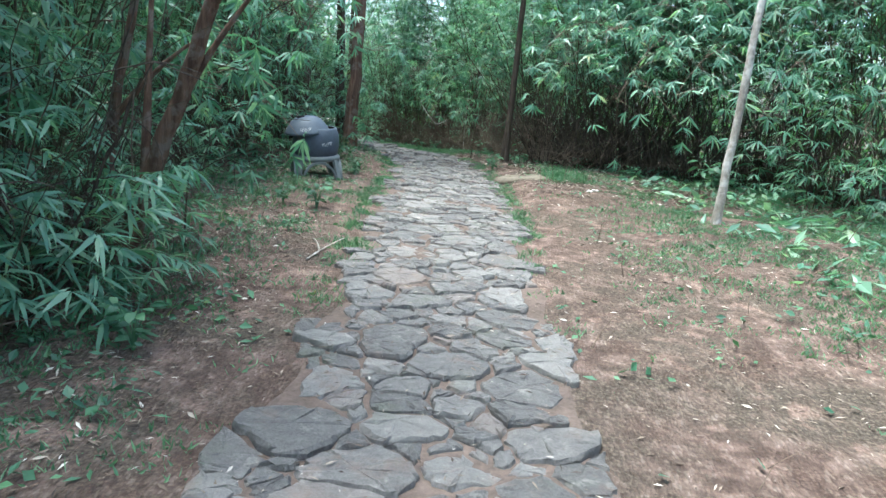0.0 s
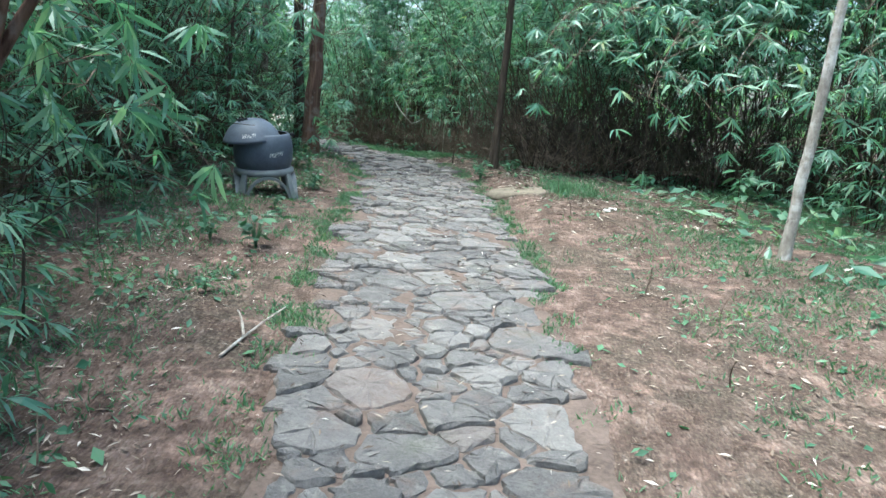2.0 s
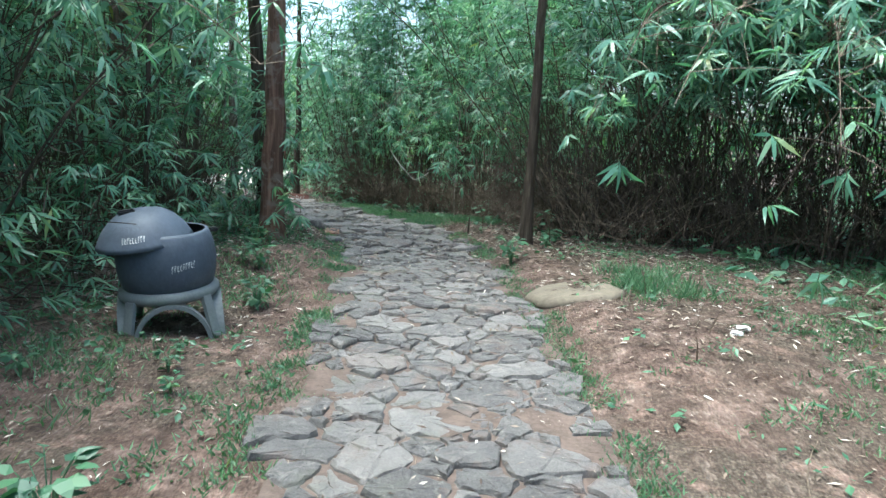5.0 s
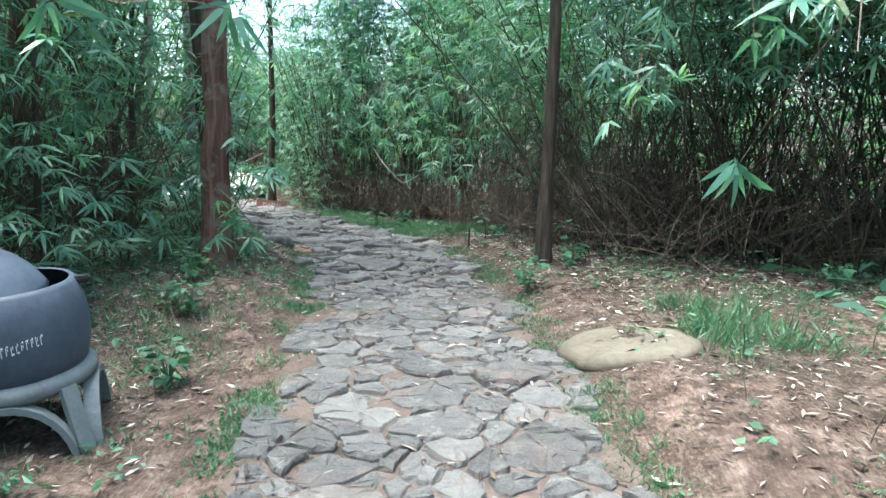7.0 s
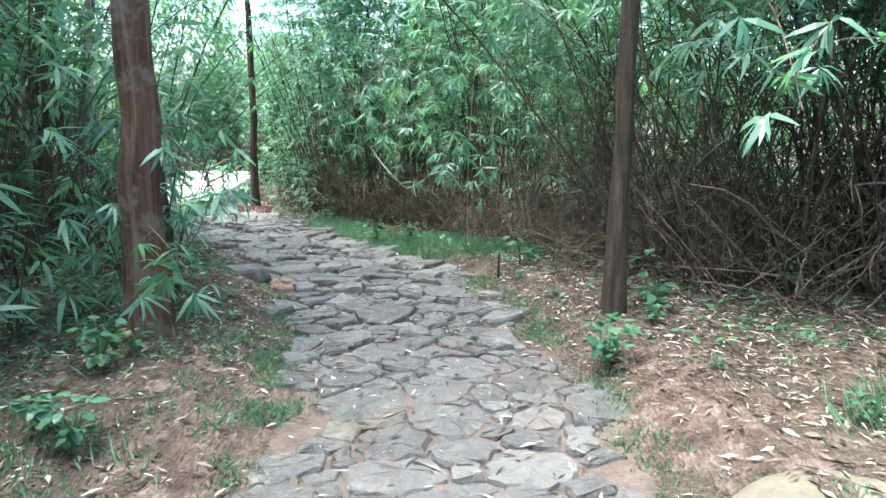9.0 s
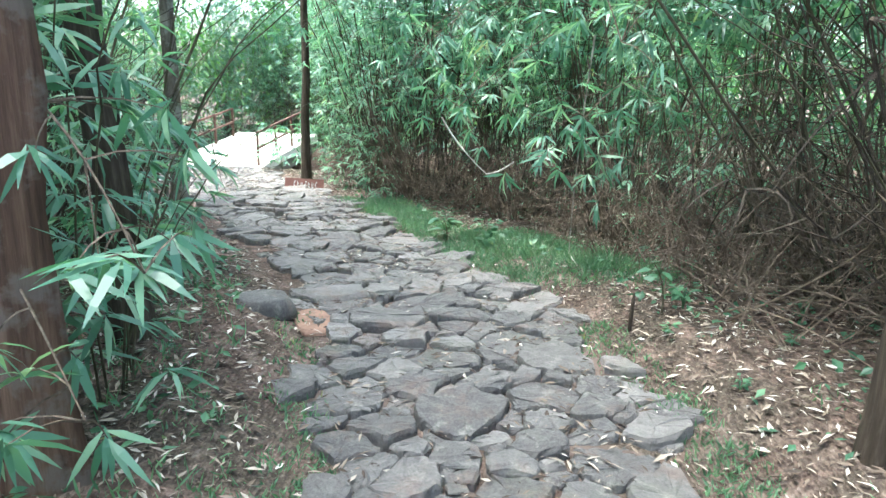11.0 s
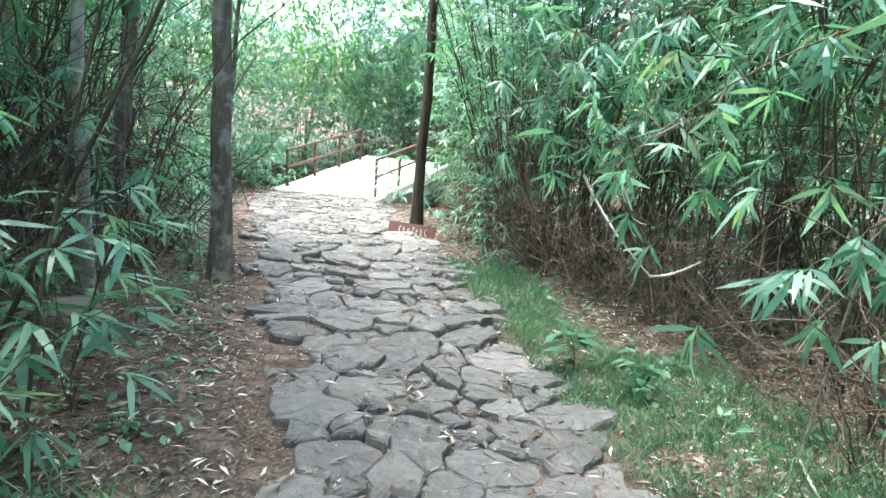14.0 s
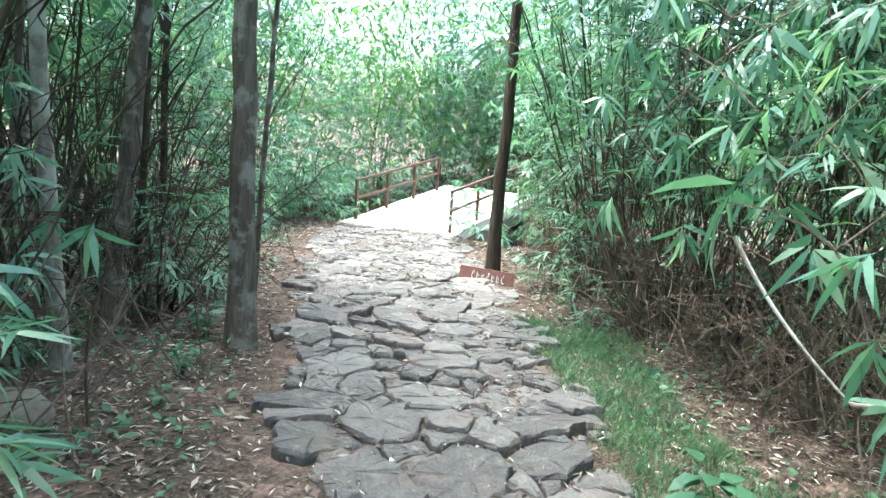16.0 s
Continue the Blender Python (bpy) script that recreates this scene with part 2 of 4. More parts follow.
def fans(r, tips, ways, per, length, width, spread=78, sag=0.16):
    """Fans of leaves that hang from the tips of twigs; returns the arrays for leaves()."""
    n = len(tips)
    base, d = np.repeat(tips, per, 0), np.repeat(unit(ways), per, 0)
    side = unit(np.cross(d, np.array([0, 0, 1.0]) + r.normal(0, .25, d.shape)))
    a = np.radians(np.tile(np.linspace(-spread, spread, per), n) + r.normal(0, 9, n * per))[:, None]
    dirs = d * np.cos(a) + side * np.sin(a) + np.array([0, 0, -sag]) + r.normal(0, .14, d.shape)
    back = r.uniform(0, 0.05, (n * per, 1)) * -d
    up = np.cross(side, d) + r.normal(0, .3, d.shape)
    ln = length * r.uniform(.65, 1.15, n * per)
    return base + back, dirs, up, ln, ln * width * r.uniform(.8, 1.2, n * per), r.uniform(.05, .35, n * per)


def tube_arrays(pts, radii, sides=6, rough=0.0, r=None, flute=0.0):
    pts, radii = np.asarray(pts, float), np.asarray(radii, float)
    tan = unit(np.gradient(pts, axis=0))
    ref = np.array([0.37, 0.91, 0.13])
    s = unit(np.cross(tan, ref))
    t = np.cross(tan, s)
    a = np.linspace(0, 2 * np.pi, sides, endpoint=False)
    rad = np.repeat(radii[:, None], sides, 1)
    if flute:
        rad = rad * (1 + flute * np.cos(a * 5 + 0.7)[None] + flute * 0.6 * np.cos(a * 3 + 2)[None])
    if rough:
        rad = rad * (1 + r.normal(0, rough, rad.shape))
    ring = pts[:, None] + rad[..., None] * (np.cos(a)[None, :, None] * s[:, None] + np.sin(a)[None, :, None] * t[:, None])
    k, q = len(pts), sides
    i, j = np.meshgrid(np.arange(k - 1), np.arange(q), indexing="ij")
    f = np.stack([i * q + j, i * q + (j + 1) % q, (i + 1) * q + (j + 1) % q, (i + 1) * q + j], -1).reshape(-1, 4)
    return ring.reshape(-1, 3), f


def join_arrays(items):
    vs, fs, o = [], [], 0
    for v, f in items:
        vs.append(v)
        fs.append(f + o)
        o += len(v)
    return np.concatenate(vs), np.concatenate(fs)


def bez(a, b, c, n):
    t = np.linspace(0, 1, n)[:, None]
    a, b, c = (np.array(x, float) for x in (a, b, c))
    return (1 - t) ** 2 * a + 2 * t * (1 - t) * b + t ** 2 * c


# ---- the line of the path: x, y, half width ----
LINE = np.array([(1.62, -8, .76), (1.5, 0, .78), (1.3, 3.5, .77), (1.21, 5.2, .74), (1.05, 6.7, .74), (0.86, 8.6, .80), (0.66, 10.5, .82), (0.45, 12.3, .82),
                 (0.17, 14.2, .82), (-0.38, 16.3, .86), (-1.0, 17.7, .87), (-1.62, 18.72, .85), (-2.54, 20.05, .93), (-3.75, 21.6, 1.08), (-5.1, 23.6, 1.15),
                 (-6.4, 25.4, 1.15), (-7.2, 26.9, 1.1)])
_seg = np.r_[0, np.cumsum(np.hypot(*np.diff(LINE[:, :2], axis=0).T))]
S_END = _seg[-1]


def on_line(s):
    s = np.asarray(s, float)
    f = lambda k, q: np.interp(q, _seg, LINE[:, k])
    w = [-0.6, -0.3, 0, 0.3, 0.6]
    x, y, h = (sum(f(k, s + o) for o in w) / 5 for k in range(3))
    x2, y2 = (sum(f(k, s + 0.05 + o) for o in w) / 5 for k in range(2))
    x1, y1 = (sum(f(k, s - 0.05 + o) for o in w) / 5 for k in range(2))
    t = unit(np.stack([x2 - x1, y2 - y1], -1))
    return x, y, h, t


_ss = np.linspace(0, S_END, 220)
_lx, _ly, _lh, _lt = on_line(_ss)


def path_gap(x, y):
    """Metres outside the edge of the path (negative on it), and the side (+ right)."""
    x, y = np.asarray(x, float), np.asarray(y, float)
    d = (x[..., None] - _lx) ** 2 + (y[..., None] - _ly) ** 2
    k = d.argmin(-1)
    side = np.sign((x - _lx[k]) * _lt[k, 1] - (y - _ly[k]) * _lt[k, 0])
    return np.sqrt(np.take_along_axis(d, k[..., None], -1)[..., 0]) - _lh[k], side


def smooth01(v):
    v = np.clip(v, 0, 1)
    return v * v * (3 - 2 * v)


def height(x, y):
    x, y = np.asarray(x, float), np.asarray(y, float)
    z = np.interp(y, [-10, 4, 6, 8, 11, 13.5, 15, 17, 19, 21, 24, 27, 60], [-.25, -.17, -.09, -.02, .03, .05, .02, 0, -.08, -.12, -.28, -.38, -.3])
    gap, side = path_gap(x, y)
    bank = smooth01((gap + 0.02) / 0.55)
    z = z + bank * 0.17 * np.where(side > 0, smooth01((y - 9.5) / 2.5), smooth01((y - 12.3) / 1.6)) * smooth01((20.5 - y) / 3)
    z = z + np.where(side > 0, 0.2 * smooth01((gap - 0.5) / 2.5) * smooth01((y - 5) / 4) * smooth01((11.5 - y) / 2), 0)
    lump = 0.018 * np.sin(x * 2.9 + 1.3 * np.sin(y * 1.7)) * np.sin(y * 2.3 + 0.7) + 0.01 * np.sin(x * 7.1 + y * 3.3) * np.sin(y * 6.1 - x * 2)
    z = z + lump * smooth01(gap / 0.3 + 0.3)
    bed = smooth01((y - 27.0) / 0.5) * smooth01((30.3 - y) / 0.5) * smooth01((28 - np.abs(x + 7)) / 6)
    return z - 1.1 * bed


# ---- ground ----
def build_ground():
    xs = np.r_[-400, -150, -70, -40, np.arange(-24, -9, 1.0), np.arange(-9, 9, 0.14), np.arange(9, 25, 1.0), 40, 70, 150, 400]
    ys = np.r_[-400, -150, -60, -30, np.arange(-16, 0, 1.0), np.arange(0, 31, 0.14), np.arange(31, 46, 1.0), 60, 90, 160, 400]
    X, Y = np.meshgrid(xs, ys)
    Z = height(X, Y)
    nx, ny = len(xs), len(ys)
    j, i = np.meshgrid(np.arange(ny - 1), np.arange(nx - 1), indexing="ij")
    f = np.stack([j * nx + i, j * nx + i + 1, (j + 1) * nx + i + 1, (j + 1) * nx + i], -1).reshape(-1, 4)
    me = mesh_of("ground", np.stack([X, Y, Z], -1).reshape(-1, 3), f, M_EARTH, True)
    return tagged(new("ground", me), "reddish bare earth with dry leaves and sparse grass", "ground", kind="structure")


ground = build_ground()


# ---- trees ----
def crown_mesh(name, r, centre, size, n, leaf=0.2):
    p = unit(r.normal(0, 1, (n, 3))) * r.uniform(.35, 1, (n, 1)) ** 0.6
    lobes = unit(r.normal(0, 1, (9, 3))) * 0.6
    near = np.argmin(((p[:, None] - lobes[None]) ** 2).sum(-1), 1)
    p = p * 0.55 + lobes[near] * 0.6
    p = np.array(centre) + p * np.array(size)
    ln = leaf * r.uniform(.7, 1.3, n)
    return leaves(name, p, r.normal(0, 1, (n, 3)) + [0, 0, -.5], r.normal(0, .5, (n, 3)) + [0, 0, 1], ln, ln * 0.38, r.uniform(0, .3, n), M_CROWN)


def tree(x, y, radius, top, bend, material, label, crown=None, flute=0.0, limbs=(), sides=14, seed=1, flare=1.5):
    """A trunk from the ground to the point top, with limbs (start fraction, end offset, radius) and a crown."""
    r = np.random.default_rng(seed)
    z = float(height(x, y))
    ob = tagged(new("tree"), label, "tree")
    ob.location = (x, y, z)
    end = np.array(top) - [x, y, z]
    pts = bez((0, 0, -0.12), end * 0.5 + np.array([*bend, 0]), end, 22)
    pts[2:-1, :2] += r.normal(0, radius * 0.10, (19, 2))
    f = np.linspace(0, 1, 22)
    rad = radius * (1 - 0.55 * f) * (1 + (flare - 1) * np.exp(-f * 22))
    part_mesh("trunk", mesh_of("trunk", *tube_arrays(pts, rad, sides, 0.035, r, flute), material, True), ob)
    for fr, off, lr in limbs:
        k = pts[int(fr * 21)]
        o = np.array(off, float)
        part_mesh("limb", mesh_of("limb", *tube_arrays(bez(k, k + o * .5 + [0, 0, .1], k + o, 9), np.linspace(lr, lr * .4, 9), 8, 0.04, r), material, True), ob)
    if crown:
        c, size, n, leaf = crown
        part_mesh("crown", crown_mesh("crown", r, np.array(c) - [x, y, z], size, n, leaf), ob, "loose green crown of narrow leaves", "stuff")
    return ob


FLUTED = "upright tree with fluted red-brown bark"
tree(-1.66, 14.55, .112, (-1.53, 14.55, 7.5), (.03, 0), M_BARK_RED, FLUTED, ((-1.2, 14.2, 7.6), (2.6, 2.6, 1.5), 2080, .22), 0.12, seed=2)
tree(-2.2, 15.95, .10, (-2.5, 15.7, 7), (.05, 0), M_BARK_DARK, "dark slim tree behind the fluted tree", ((-2.6, 17, 7.4), (2.4, 2.4, 1.4), 1680, .22), 0.06, seed=3)
tree(-4.1, 15.6, .13, (-3.7, 15.3, 7.5), (.03, 0), M_BARK_RED, FLUTED + " among bamboo", ((-3.9, 14.5, 7.8), (2.6, 2.6, 1.4), 1840, .22), 0.1, seed=4)
tree(1.31, 15.23, .068, (1.35, 15.22, 7), (.03, 0), M_BARK_DARK, "thin dark straight tree beside the path", ((2.2, 16.0, 7.2), (1.6, 1.6, 1.0), 1800, .2), 0.03, seed=5)
tree(3.9, 9.75, .052, (4.0, 9.72, 5.6), (.05, 0), M_BARK_PALE, "thin pale mottled tree on open earth", ((4.3, 9.6, 6.3), (1.4, 1.4, 1.0), 1200, .2), 0.02, seed=6, flare=1.25)
tree(-4.27, 20.15, .092, (-4.28, 20.1, 7.5), (.03, .05), M_BARK_GREY, "straight grey-brown tree beside the stone path", ((-4, 20, 7.6), (2.5, 2.5, 1.4), 1840, .2), 0.05, seed=7)
tree(-4.2, 24.3, .08, (-4.2, 24.3, 6.5), (.1, 0), M_BARK_DARK, "thin dark leaning tree behind the red sign", ((-3.3, 23.6, 6.4), (1.9, 1.7, 1.3), 2200, .2), 0.03, seed=8)
tree(-4.55, 19.0, .05, (-3.75, 18.4, 5.5), (-.1, 0), M_BARK_PALE, "thin pale spotted tree in the undergrowth", None, 0.02, ((.5, (-.4, .2, .6), .016), (.7, (.4, .1, .5), .014)), seed=9)
tree(-5.3, 19.85, .075, (-4.4, 20.2, 6), (-.15, 0), M_BARK_GREY, "leaning grey tree in the undergrowth", ((-5.4, 19.4, 7), (2.2, 2.2, 1.2), 1280, .2), 0.04, seed=10)
tree(-6.5, 19.95, .07, (-6.6, 20.0, 6), (.05, 0), M_BARK_PALE, "pale straight tree among bamboo", None, 0.03, ((.5, (-.4, .2, .6), .02), (.65, (.4, .1, .6), .02)), seed=11)
tree(-1.3, 6.1, .075, (-0.28, 6.05, 2.6), (.06, .02), M_BARK_RED, "leaning brown tree with forked limbs", None, 0.05,
     ((.45, (.55, .1, .9), .03), (.25, (-.1, .3, 1.6), .035), (.62, (.5, -.2, .7), .025)), seed=12)
# this stem's crown is added out of view overhead, to shade the left start
tree(-1.5, 6.3, .045, (-1.0, 6.35, 2.7), (-.2, 0), M_BARK_RED, "slim brown stem beside the leaning tree", ((-1.5, 4.6, 4.7), (2.2, 2.8, 1.0), 4600, .2), 0.03, ((.4, (.55, .1, .6), .025),), seed=13)


# ---- bamboo ----
def culm_mesh(r, high, reach, rad):
    out = np.array([reach, 0, 0])
    pts = bez((0, 0, -0.08), np.array([reach * 0.12, 0, high * 0.72]), out + [0, 0, high], 13)
    pts[1:-1, :2] += r.normal(0, .012, (11, 2))
    rr = rad * np.linspace(1, .3, 13)
    rr[1::2] *= 1.14
    return mesh_of("culm", *tube_arrays(pts, rr, 5), M_CULM, True)


_r = np.random.default_rng(21)
CULMS = [culm_mesh(_r, h, q, w) for h, q, w in ((4.6, 1.1, .010), (4.0, 1.4, .009), (5.2, .8, .012), (3.2, 1.6, .007), (2.4, 1.2, .006), (4.4, .5, .011), (1.7, .9, .005), (3.0, -.9, .006))]


def clump(seed, n_culm, n_fan, per, leaf, low=0.9, high=4.8, wide=1.25, base=0.45, label="dense bamboo clump with thin stems and drooping green leaves", lean=9):
    r = np.random.default_rng(seed)
    ob = tagged(new("bamboo_clump"), label, "bamboo", "bamboo clumps along the path")
    for k in range(n_culm):
        c = part_mesh("culm", CULMS[r.integers(len(CULMS))], ob)
        a, q = r.uniform(0, 6.283), base * math.sqrt(r.uniform(0, 1))
        c.matrix_basis = pose(q * math.cos(a), q * math.sin(a), 0, r.normal(0, lean), r.normal(0, lean), math.degrees(a) + r.normal(0, 35))
    # leaf fans hang in a shell that widens upwards, with gaps
    z = low + (high - low) * r.beta(1.5, 1.25, n_fan)
    f = (z - low) / (high - low)
    reach = wide * (0.5 + 0.55 * np.sin(np.pi * np.clip(f * .75 + .15, 0, 1))) * r.uniform(.35, 1.08, n_fan) ** 0.7
    arms = r.uniform(0, 6.283, 11)
    a = arms[r.integers(11, size=n_fan)] + r.normal(0, .27, n_fan)
    tips = np.stack([np.cos(a) * reach, np.sin(a) * reach, z], -1)
    ways = np.stack([np.cos(a), np.sin(a), r.uniform(-.9, .15, n_fan)], -1) + r.normal(0, .3, (n_fan, 3))
    part_mesh("foliage", leaves("foliage", *fans(r, tips, ways, per, leaf, .13), M_LEAF), ob, "drooping fans of narrow leaves", "stuff")
    tw = []
    for k in range(0, n_fan, 8):
        t, s = tips[k], np.array([tips[k][0] * .25, tips[k][1] * .25, tips[k][2] * .9 + .25])
        tw.append(tube_arrays(bez(s, (s + t) / 2 + [0, 0, .12], t, 4), [.006, .005, .004, .002], 3))
    part_mesh("twigwork", mesh_of("twigwork", *join_arrays(tw), M_CULM), ob, "thin arching twigs", "stuff")
    return ob


PROTO = [clump(31, 28, 580, 7, .185, 1.15), clump(32, 24, 580, 7, .185, .5, 4.6, 1.2), clump(33, 36, 600, 7, .19, 1.3, 5.0, 1.45, .5), clump(34, 22, 580, 7, .185, .25, 4.2, 1.15),
         clump(35, 22, 1050, 7, .2, 1.45, 5.2, 2.0, .8, "thicket of thin bare bamboo stems under high leaves", 15),
         clump(36, 26, 400, 7, .19, 1.7, 5.2, 1.9, .9, "open stand of thin bamboo stems with few leaves", 12)]
FAR = [clump(41, 8, 300, 6, .28, .1, 5.6, 1.7, .6, "tall bamboo deep in the grove"), clump(42, 8, 300, 6, .27, .1, 5.8, 1.8, .6, "tall bamboo deep in the grove")]
FAR_HIGH = [clump(43, 14, 460, 6, .28, 1.7, 6.0, 2.3, .9, "tall bamboo deep in the grove, bare below", 16), clump(44, 16, 460, 6, .27, 1.9, 6.2, 2.3, .9, "tall bamboo deep in the grove, bare below", 16)]

NEAR_SPOTS = [
    # right-hand edge, from the start of the path to the bend
    (2.7, 16.7, 4), (3.6, 16.4, 4), (4.6, 15.9, 4), (5.6, 15.1, 4), (6.4, 13.9, 2), (7.0, 12.6, 2), (7.6, 11.2, 0), (8.0, 9.6, 3), (8.4, 7.9, 1), (8.7, 6.0, 0), (8.9, 4.0, 3),
    (2.5, 17.6, 4), (1.6, 19.2, 0), (0.8, 20.5, 2), (0.0, 21.6, 0), (-1.0, 22.4, 0), (-1.9, 23.2, 2), (-2.7, 24.2, 0), (-3.1, 25.3, 0), (-3.9, 26.3, 3),
    # left-hand edge
    (-2.1, 3.0, 3), (-2.2, 4.2, 1), (-2.35, 5.3, 0), (-2.6, 6.5, 3), (-2.9, 7.6, 0), (-3.2, 8.9, 1), (-3.3, 10.2, 2), (-3.4, 11.6, 0), (-3.5, 12.9, 1), (-3.4, 14.1, 2),
    (-3.5, 16.8, 5), (-4.5, 17.5, 5), (-5.6, 18.2, 5), (-6.4, 19.0, 5), (-7.2, 20.3, 5), (-8.0, 21.6, 2), (-9.0, 23.0, 0), (-9.8, 24.6, 1), (-10.4, 26.4, 2),
    # beyond the bridge
    (-4.6, 31.4, 0), (-6.0, 32.4, 2), (-7.6, 32.8, 1), (-9.2, 32.2, 0), (-10.6, 31.0, 3), (-11.0, 29.0, 1), (-5.4, 33.2, 3), (-6.8, 33.9, 3), (-8.3, 33.8, 3), (-9.8, 33.5, 3), (-7.4, 35.2, 3), (-9.0, 35.0, 3), (-5.8, 34.8, 3),
]
_r = np.random.default_rng(51)
_used = set()
for x, y, k in NEAR_SPOTS:
    s = _r.uniform(.9, 1.12) * (.85 if y > 29.5 else 1)
    m = Matrix.Translation((x, y, float(height(x, y)))) @ pose(0, 0, 0, 0, 0, _r.uniform(0, 360)) @ Matrix.Diagonal((s, s, s, 1))
    if k in _used:
        copy_thing(PROTO[k], m)
    else:
        PROTO[k].matrix_basis = m
        _used.add(k)
FAR_SPOTS = []
for x, y, k in NEAR_SPOTS:
    g, side = path_gap(x, y)
    d = _r.uniform(1.7, 2.3)
    for step in ((1.5, 3.0) if x < -3 and 15.5 < y < 22 else (1, 2.3) if y < 28 else (1.3,)):
        q = step * d
        nx = 1 if (x > 2.3 or (side > 0 and y > 16)) else -1
        nx = nx if y < 30 else 0
        ny = 0.5 if y > 16 and nx > 0 else (1 if nx == 0 else 0)
        FAR_SPOTS.append((x + nx * q + _r.normal(0, .4), y + ny * q + _r.normal(0, .4), step))
_used = set()
for n, (x, y, step) in enumerate(FAR_SPOTS):
    s = _r.uniform(.95, 1.3) * (.7 if y > 30 else 1)
    m = Matrix.Translation((x, y, float(height(x, y)))) @ pose(0, 0, 0, 0, 0, _r.uniform(0, 360)) @ Matrix.Diagonal((s, s, s, 1))
    high = step == 1 and x > 2 and 11 < y < 21
    kind = (FAR_HIGH if high else FAR)[(n // 2) % 2]
    if kind.name in _used:
        copy_thing(kind, m)
    else:
        kind.matrix_basis = m
        _used.add(kind.name)


# ---- dry brushwood under the bamboo ----
def shrub(seed, n_stem, high, wide, rad, material, label):
    """A bush of bare crooked stems that lean outwards, each with thin side twigs."""
    r = np.random.default_rng(seed)
    ob = tagged(new("bare_shrub"), label, "shrub", "bare brushwood under the bamboo")
    stems, twigs = [], []
    for k in range(n_stem):
        a, q = r.uniform(0, 6.283), .3 * wide * math.sqrt(r.uniform(0, 1))
        out = wide * r.uniform(.3, 1.25)
        p0 = np.array([q * math.cos(a), q * math.sin(a), -.05])
        a += r.normal(0, .7)
        p2 = np.array([p0[0] + out * math.cos(a), p0[1] + out * math.sin(a), high * r.uniform(.25, 1.1)])
        pts = bez(p0, (p0 + p2) / 2 + r.normal(0, .13, 3) + [0, 0, r.uniform(-.05, .3) * high], p2, 9)
        pts[1:-1] += r.normal(0, .018, (7, 3))
        stems.append(tube_arrays(pts, np.linspace(1, .35, 9) * rad * r.uniform(.5, 1.4), 4))
        for _ in range(9):
            b = pts[r.integers(2, 9)]
            e = b + unit(r.normal(0, 1, 3) + (p2 - p0) * .35 + [0, 0, -.25]) * r.uniform(.15, .6)
            e[2] = max(e[2], .01)
            twigs.append(tube_arrays(bez(b, (b + e) / 2 + r.normal(0, .05, 3), e, 5), np.linspace(.5, .2, 5) * rad, 3))
    part_mesh("stemwork", mesh_of("stemwork", *join_arrays(stems), material), ob, kind="stuff")
    part_mesh("twigwork", mesh_of("twigwork", *join_arrays(twigs), material), ob, "fine bare twigs", "stuff")
    return ob


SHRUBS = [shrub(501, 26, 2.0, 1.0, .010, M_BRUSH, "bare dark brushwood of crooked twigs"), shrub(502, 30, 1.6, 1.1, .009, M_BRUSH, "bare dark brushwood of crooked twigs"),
          shrub(503, 24, .9, .8, .007, M_DRY, "low tangle of dry pale-brown stems"), shrub(504, 28, 1.3, .7, .007, M_DRY, "tangle of dry brown stems hanging from the bamboo")]
SHRUB_SPOTS = [(2.2, 16.2, 0), (2.9, 15.9, 1), (3.6, 15.6, 0), (4.3, 15.3, 1), (5.0, 14.9, 0), (5.8, 14.3, 1), (2.6, 17.0, 1), (3.4, 16.8, 0), (4.2, 16.6, 1), (5.2, 16.0, 0), (6.2, 15.2, 1), (2.4, 18.0, 0), (3.3, 17.9, 1), (4.4, 17.7, 0), (5.6, 17.2, 1), (6.6, 16.4, 0), (3.0, 19.0, 1),
               (6.6, 13.2, 0), (7.2, 12.0, 1), (1.9, 17.3, 3), (1.5, 18.4, 3), (.9, 19.6, 3), (.3, 20.5, 2), (-.4, 21.3, 3), (-1.1, 22.0, 2), (-1.8, 22.7, 3), (-2.4, 23.5, 2), (-2.9, 24.5, 3), (-3.4, 25.6, 3), (1.3, 17.5, 2), (2.2, 16.5, 2), (.6, 18.9, 2), (-1.6, 23.4, 0), (-.4, 22.2, 0), (.9, 20.9, 0),
               (-3.7, 16.4, 1), (-4.4, 17.2, 1), (-5.2, 17.9, 1), (-5.9, 18.9, 0), (-5.5, 20.3, 1), (-6.6, 20.2, 0), (-7.6, 21.6, 0), (-3.2, 13.2, 1), (-3.4, 11.4, 0), (-3.2, 9.4, 1), (-1.5, 5.4, 0), (-1.95, 6.5, 1), (-1.9, 4.4, 1), (-6.2, 31.6, 1), (-8.8, 31.4, 1), (-5.2, 31.2, 0)]
_used = set()
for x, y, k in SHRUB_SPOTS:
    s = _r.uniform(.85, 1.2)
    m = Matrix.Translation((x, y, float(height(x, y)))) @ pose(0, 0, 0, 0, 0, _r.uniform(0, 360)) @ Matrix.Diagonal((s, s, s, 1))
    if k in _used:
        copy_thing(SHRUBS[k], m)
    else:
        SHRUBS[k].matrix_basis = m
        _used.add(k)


# ---- bin ----
def lathe(profile, sides=40):
    bm = bmesh.new()
    rings = []
    for q, z in profile:
        rings.append([bm.verts.new((q * math.cos(2 * math.pi * k / sides), q * math.sin(2 * math.pi * k / sides), z)) for k in range(sides)])
    for a, b in zip(rings, rings[1:]):
        for k in range(sides):
            bm.faces.new((a[k], a[(k + 1) % sides], b[(k + 1) % sides], b[k]))
    return bm


